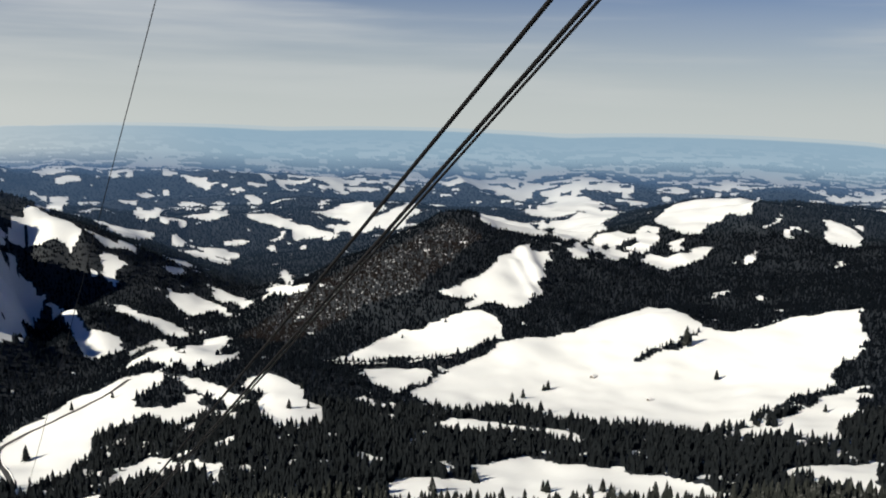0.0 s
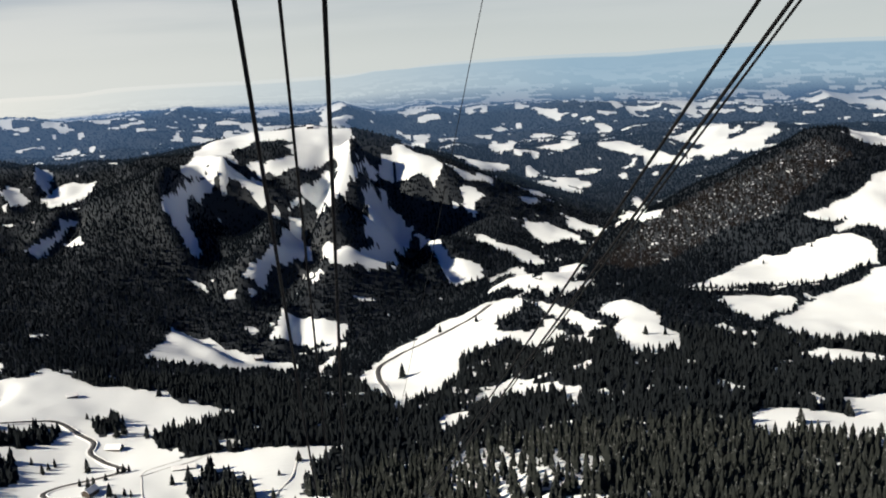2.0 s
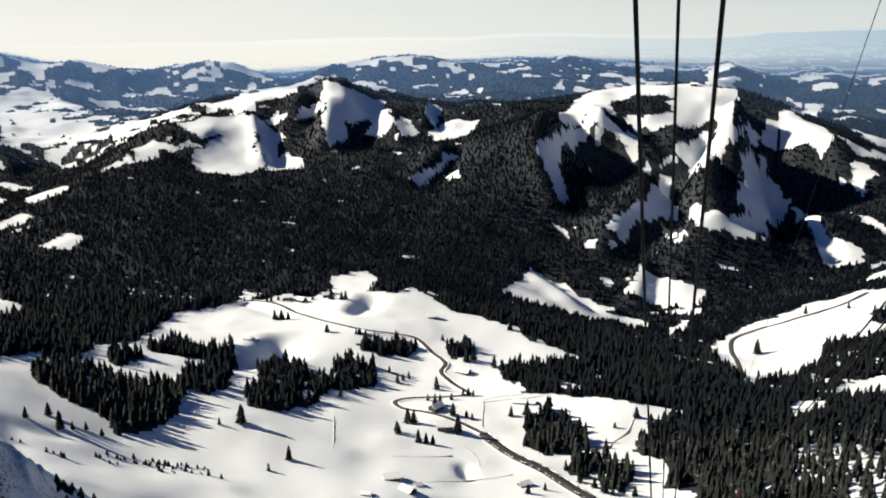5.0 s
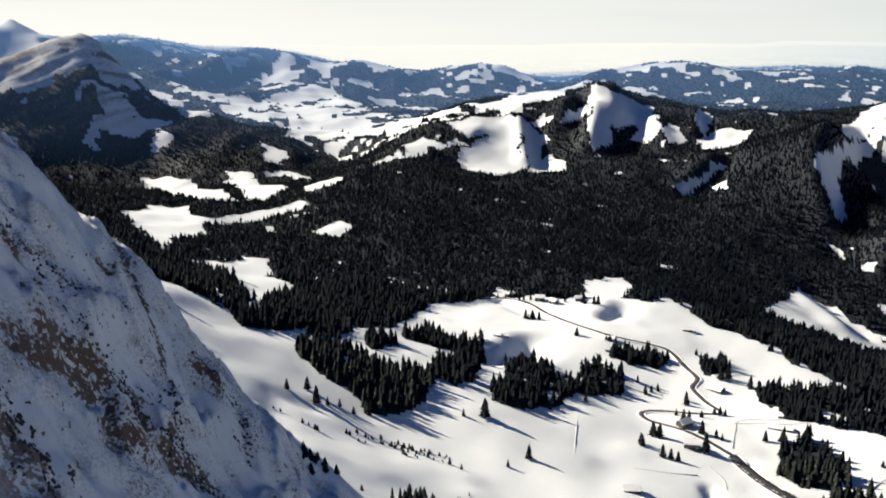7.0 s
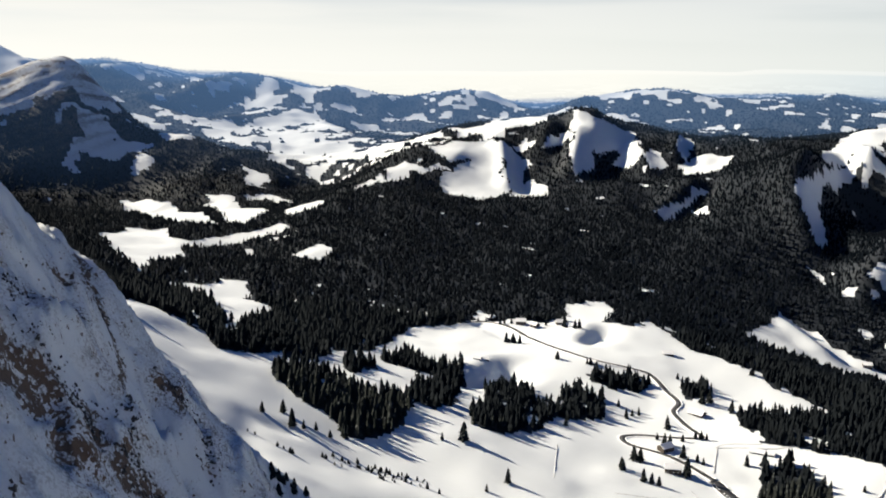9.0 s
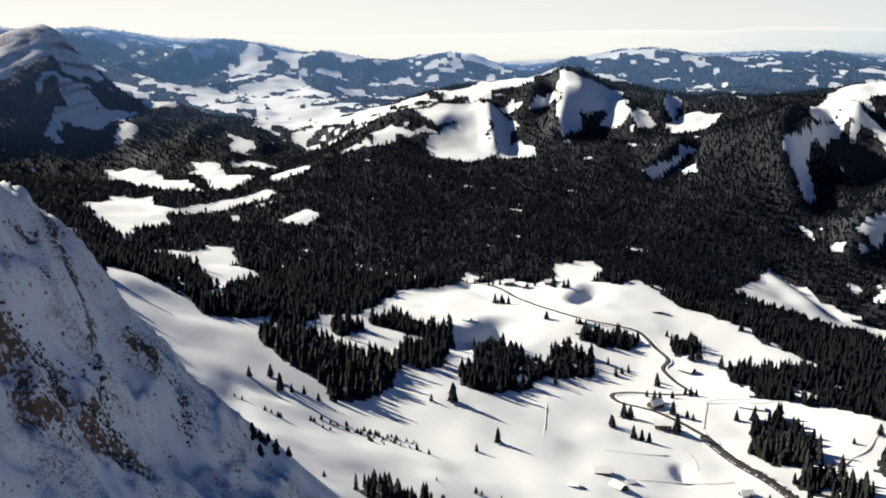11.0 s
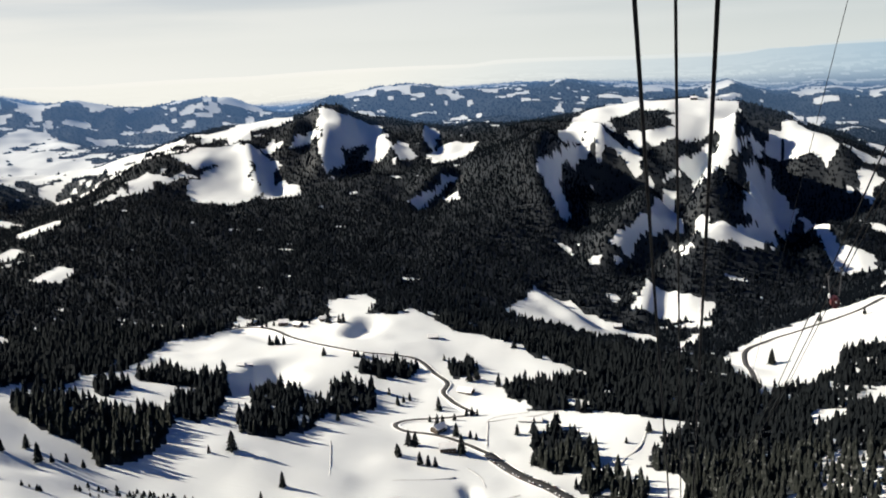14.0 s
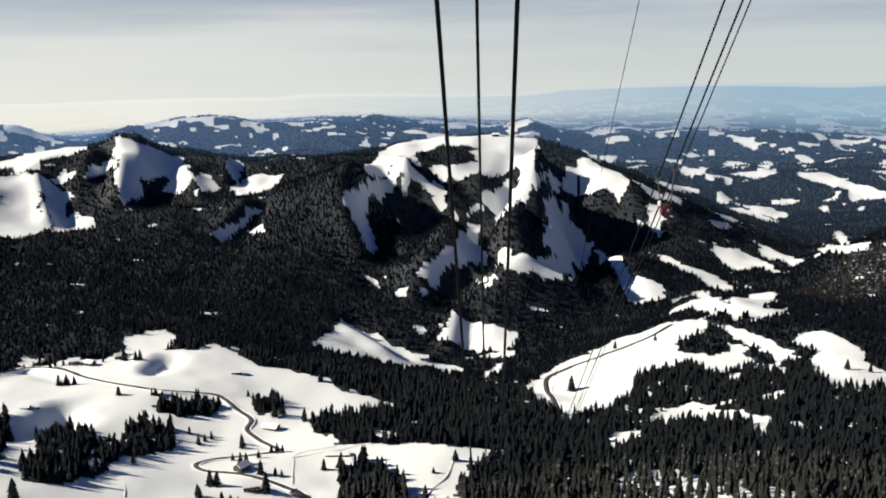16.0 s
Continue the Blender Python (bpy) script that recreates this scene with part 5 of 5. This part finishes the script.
shrub.name = "dwarf_spruce"
tagged(shrub, category="shrub", group="dwarf spruces on the slope")
for n, (x, y) in enumerate(SHRUB):
    for q in range(2):
        k = rng.uniform(0.6, 1.8)
        px, py = x + rng.uniform(-5, 5) * q, y + rng.uniform(-5, 5) * q
        m = Matrix.Translation((px, py, ground_at(px, py) - 0.1)) @ Matrix.Rotation(rng.uniform(0, 6.28), 4, "Z") @ Matrix.Diagonal((k * 1.5, k * 1.5, k, 1))
        ob = shrub if n == 0 and q == 0 else copy_thing(shrub, Matrix.Identity(4))
        ob.matrix_basis = m


# ---- scrub and stones sticking out of the snow on the buttress ----
SCRUB = []
SCRUB.append(([(-951, 875, 115), (-232, 217, 297), (-217, 210, 283), (-185, 183, 280), (-176, 175, 273)], 70, 3.0))
SCRUB.append(([(-216, 227, 271), (-210, 233, 258), (-195, 226, 245)], 60, 3.5))
SCRUB.append(([(-190, 156, 308), (-186, 166, 292), (-174, 166, 278)], 60, 7))
SCRUB.append(([(-166, 116, 307), (-160, 118, 296), (-149, 114, 290)], 60, 7))
SCRUB.append(([(-203, 148, 329), (-201, 162, 318), (-217, 196, 305)], 50, 6))
SCRUB.append(([(-173, 168, 273), (-171, 179, 258)], 40, 5))
rng_s = np.random.default_rng(77)
lump_v = np.array([(1, 0, 0), (0.3, 0.95, 0), (-0.8, 0.6, 0), (-0.8, -0.6, 0), (0.3, -0.95, 0), (0.1, 0.1, 0.9)])
lump_f = np.array([(q, (q + 1) % 5, 5) for q in range(5)])
scrub_v, scrub_f, count = [], [], 0
for line, number, wide in SCRUB:
    line = np.array(line, float)[:, :2]
    for q in range(number):
        a = rng_s.uniform(0, len(line) - 1.001)
        px, py = line[int(a)] + (line[int(a) + 1] - line[int(a)]) * (a % 1) + rng_s.normal(0, wide * 0.5, 2)
        size = rng_s.uniform(0.22, 0.75)
        for piece in range(3):
            lx, ly = px + rng_s.normal(0, size * 0.8), py + rng_s.normal(0, size * 0.8)
            v = lump_v * rng_s.uniform(0.6, 1.2, lump_v.shape) * size * (0.9, 0.9, 1.5)
            scrub_v.append(v + (lx, ly, ground_at(lx, ly) - 0.1))
            scrub_f.append(lump_f + count)
            count += len(v)
scrub = mesh_object("mountain_scrub", np.concatenate(scrub_v), np.concatenate(scrub_f), M_SCRUB)
tagged(scrub, "dark leafless scrub and stones poking through steep snow", "scrub", kind="stuff")


# ---- houses, barns and huts ----
def building(kind, x, y, length, width, wall, turn):
    label = {"house": "timber alpine house with a snow-covered gable roof", "barn": "low timber barn half buried under roof snow", "hut": "small timber hut under thick roof snow"}[kind]
    ob = thing({"house": "alpine_house", "barn": "barn", "hut": "hut"}[kind], label, kind, x, y, ground_at(x, y) - (0.4 if kind == "house" else 1.3), turn, "alpine buildings")
    L, W, H = length / 2, width / 2, wall
    rise = W * 0.62
    bm = bmesh.new()
    v = [bm.verts.new(p) for p in ((-L, -W, -1.5), (L, -W, -1.5), (L, W, -1.5), (-L, W, -1.5), (-L, -W, H), (L, -W, H), (L, W, H), (-L, W, H), (-L, 0, H + rise), (L, 0, H + rise))]
    for f in ((0, 1, 5, 4), (2, 3, 7, 6), (1, 2, 6, 9, 5), (3, 0, 4, 8, 7), (3, 2, 1, 0), (4, 5, 9, 8), (6, 7, 8, 9)):
        bm.faces.new([v[q] for q in f])
    part("wall", bm, M_TIMBER, ob)
    for s in (-1, 1):
        bm = bmesh.new()
        o, t = 0.7, 0.55
        lo = (s * (W + o), H - o * rise / W)
        a = [(-L - o, lo[0], lo[1]), (L + o, lo[0], lo[1]), (L + o, 0, H + rise), (-L - o, 0, H + rise)]
        vb = [bm.verts.new((p[0], p[1], p[2] + 0.03)) for p in a]
        vt = [bm.verts.new((p[0] * 0.985, p[1] * 0.97, p[2] + t)) for p in a]
        for q in range(4):
            bm.faces.new((vb[q], vb[(q + 1) % 4], vt[(q + 1) % 4], vt[q]))
        bm.faces.new(vt)
        bm.faces.new(vb[::-1])
        bmesh.ops.recalc_face_normals(bm, faces=bm.faces)
        part("roof", bm, M_SNOW, ob, "thick snow on the roof slope")
    part("door", box(bmesh.new(), L, L + 0.08, -0.6, 0.6, 0, 2.1), M_TIMBER, ob)
    if kind == "house":
        for zz in (1.0, 3.0):
            for yy in (-W * 0.6, W * 0.6):
                win = part("window", box(bmesh.new(), L, L + 0.07, yy - 0.55, yy + 0.55, zz, zz + 1.2), M_WHITE, ob)
                part("pane", box(bmesh.new(), L + 0.05, L + 0.09, yy - 0.45, yy + 0.45, zz + 0.1, zz + 1.1), M_GLASS, win)
        for xx in (-L * 0.6, 0, L * 0.6):
            win = part("window", box(bmesh.new(), xx - 0.55, xx + 0.55, -W - 0.07, -W, 1.2, 2.5), M_WHITE, ob)
            part("pane", box(bmesh.new(), xx - 0.45, xx + 0.45, -W - 0.09, -W - 0.05, 1.3, 2.4), M_GLASS, win)
        part("chimney", box(bmesh.new(), L * 0.3, L * 0.3 + 0.8, 0.6, 1.4, H, H + rise + 1.2, 0.04), M_CONCRETE, ob)
    return ob


SITES = []
SITES += [("barn", -218, 706, 13, 9, 3.4, 25), ("barn", -200, 690, 12, 8, 3.2, -30), ("hut", -227, 665, 7, 5, 2.4, 10), ("hut", -196, 707, 6, 5, 2.2, 40), ("house", -204, 833, 14, 10, 5, 20), ("house", -222, 874, 13, 9, 5, 60), ("barn", -142, 914, 22, 7, 2.6, 5), ("barn", -220, 985, 16, 10, 3.4, -15), ("barn", -290, 1128, 12, 8, 3.2, 20), ("barn", -351, 1032, 10, 7, 3, 0),]
SITES += [("house", -481, 1132, 12, 9, 4.5, 20), ("house", -461, 1130, 10, 8, 4, -20), ("house", -436, 1153, 10, 8, 3.6, 30), ("house", -524, 1137, 10, 8, 3.6, 10), ("barn", -116, 750, 10, 7, 3, 40), ("house", -78, 686, 10, 8, 4, 15), ("hut", -96, 682, 7, 5, 2.4, -30), ("house", -97, 1479, 12, 9, 4.5, 15), ("hut", -448, 959, 7, 5, 2.2, 20), ("house", 20, 2481, 16, 10, 5, 0),]
SITES += [("barn", 869, 1126, 9, 7, 3, 20), ("hut", 871, 1000, 8, 6, 2.4, 10), ("hut", -455, 953, 8, 6, 2.4, 10),]
for site in SITES:
    building(*site)

# valley station of the ropeway
sx, sy = 11, 733
station = thing("ropeway_station", "grey concrete ropeway station with a snowy flat roof", "station", sx, sy, ground_at(sx, sy) - 1.0, 6)
part("wall", box(bmesh.new(), -13, 13, -9, 9, -3, 8, 0.1), M_CONCRETE, station)
part("roof", box(bmesh.new(), -14, 14, -10, 10, 8.0, 8.9, 0.25), M_SNOW, station, "snow-covered flat roof")
# a dark panel on the wall stands for the shade inside the opening
part("rope_opening_panel", box(bmesh.new(), -7, 7, -9.3, -8.9, 2.5, 7.4), M_GLASS, station, "dark panel standing for the shaded opening for the ropes")
part("annex", box(bmesh.new(), -24, -13.1, -6, 7, -3, 5, 0.1), M_TIMBER, station, "dark timber side building")
part("annex_roof", box(bmesh.new(), -24.6, -13.1, -6.6, 7.6, 5.0, 5.7, 0.2), M_SNOW, station)
part("canopy", box(bmesh.new(), -2, 9, -15, -9.4, 3.4, 4.0, 0.1), M_SNOW, station, "snowy canopy over the entrance")
for q in (-1.4, 8.4):
    part("post", rod(bmesh.new(), (q, -14.4, -3), (q, -14.4, 3.4), 0.2), M_STEEL, station)

POLES = [(-123, 632, 6), (-125, 703, 5), (-178, 610, 12), (-160, 615, 5)]
# parked cars along the road, poles and a mast
def parked_car(paint):
    ob = new("parked_car")
    tagged(ob, "small car parked at the cleared roadside", "car", "cars parked along the road")
    bm = box(bmesh.new(), -2.1, 2.1, -0.85, 0.85, 0.35, 0.95, 0.12)
    part("body", bm, paint, ob)
    bm = box(bmesh.new(), -1.25, 1.0, -0.72, 0.72, 0.93, 1.45, 0.16)
    part("cabin", bm, M_GLASS, ob, "dark glazed cabin")
    part("roof_snow", box(bmesh.new(), -1.0, 0.75, -0.62, 0.62, 1.44, 1.56, 0.05), M_SNOW, ob)
    for wx in (-1.3, 1.3):
        for wy in (-0.8, 0.8):
            part("wheel", rod(bmesh.new(), (wx, wy - 0.1, 0.33), (wx, wy + 0.1, 0.33), 0.33, 12), M_ROPE, ob)
    return ob


stock = [parked_car(c) for c in M_CARS]
line = smooth_line(ROADS["car_park_road"][0])
run = np.r_[0, np.cumsum(np.hypot(*np.diff(line, axis=0).T))]
placed = 0
for s in np.arange(6, run[-1] - 6, 5.2):
    k = min(len(line) - 2, int(np.searchsorted(run, s)))
    d = line[k + 1] - line[k]
    d /= np.hypot(*d) + 1e-9
    for side in (-1, 1):
        if rng.random() < 0.30:
            continue
        x, y = line[k][0] + side * 4.3 * d[1], line[k][1] - side * 4.3 * d[0]
        m = Matrix.Translation((x, y, ground_at(*line[k]) + 0.47)) @ Matrix.Rotation(math.atan2(d[1], d[0]), 4, "Z")
        if placed < 4:
            stock[placed].matrix_basis = m
        else:
            copy_thing(stock[placed % 4], m)
        placed += 1

for x, y, tall in POLES:
    ob = thing("pole", "thin steel mast standing in the snow", "pole", x, y, ground_at(x, y) - 0.4, 0, "poles in the snow")
    part("shaft", rod(bmesh.new(), (0, 0, 0), (0, 0, tall), 0.11), M_STEEL, ob)
    part("crossarm", rod(bmesh.new(), (-0.9, 0, tall * 0.9), (0.9, 0, tall * 0.9), 0.07), M_STEEL, ob)

# red carriage riding on the ropes of the other lane
car = thing("rope_carriage", "small red carriage hanging from the steel ropes", "carriage", 5.56, 63.4, 347.3)
part("body", box(bmesh.new(), -0.15, 0.17, -0.30, 0.30, -0.34, 0.08, 0.09), M_RED, car)
part("panel", box(bmesh.new(), -0.02, 0.05, -0.31, -0.27, -0.12, -0.02, 0.012), M_WHITE, car, "white front panel")
part("cover", box(bmesh.new(), -0.24, -0.16, -0.12, 0.12, 0.02, 0.20, 0.03), M_WHITE, car, "white side cover")
for q, top in ((-0.26, 0.82), (0.22, 1.08)):
    arm = part("hanger_arm", rod(bmesh.new(), (q * 0.7, 0, 0.1), (q, 0, top), 0.02), M_STEEL, car)
    for yy in (-0.2, 0.2):
        part("roller", rod(bmesh.new(), (q - 0.05, yy, top + 0.06), (q + 0.05, yy, top + 0.06), 0.05, 12), M_STEEL, arm)
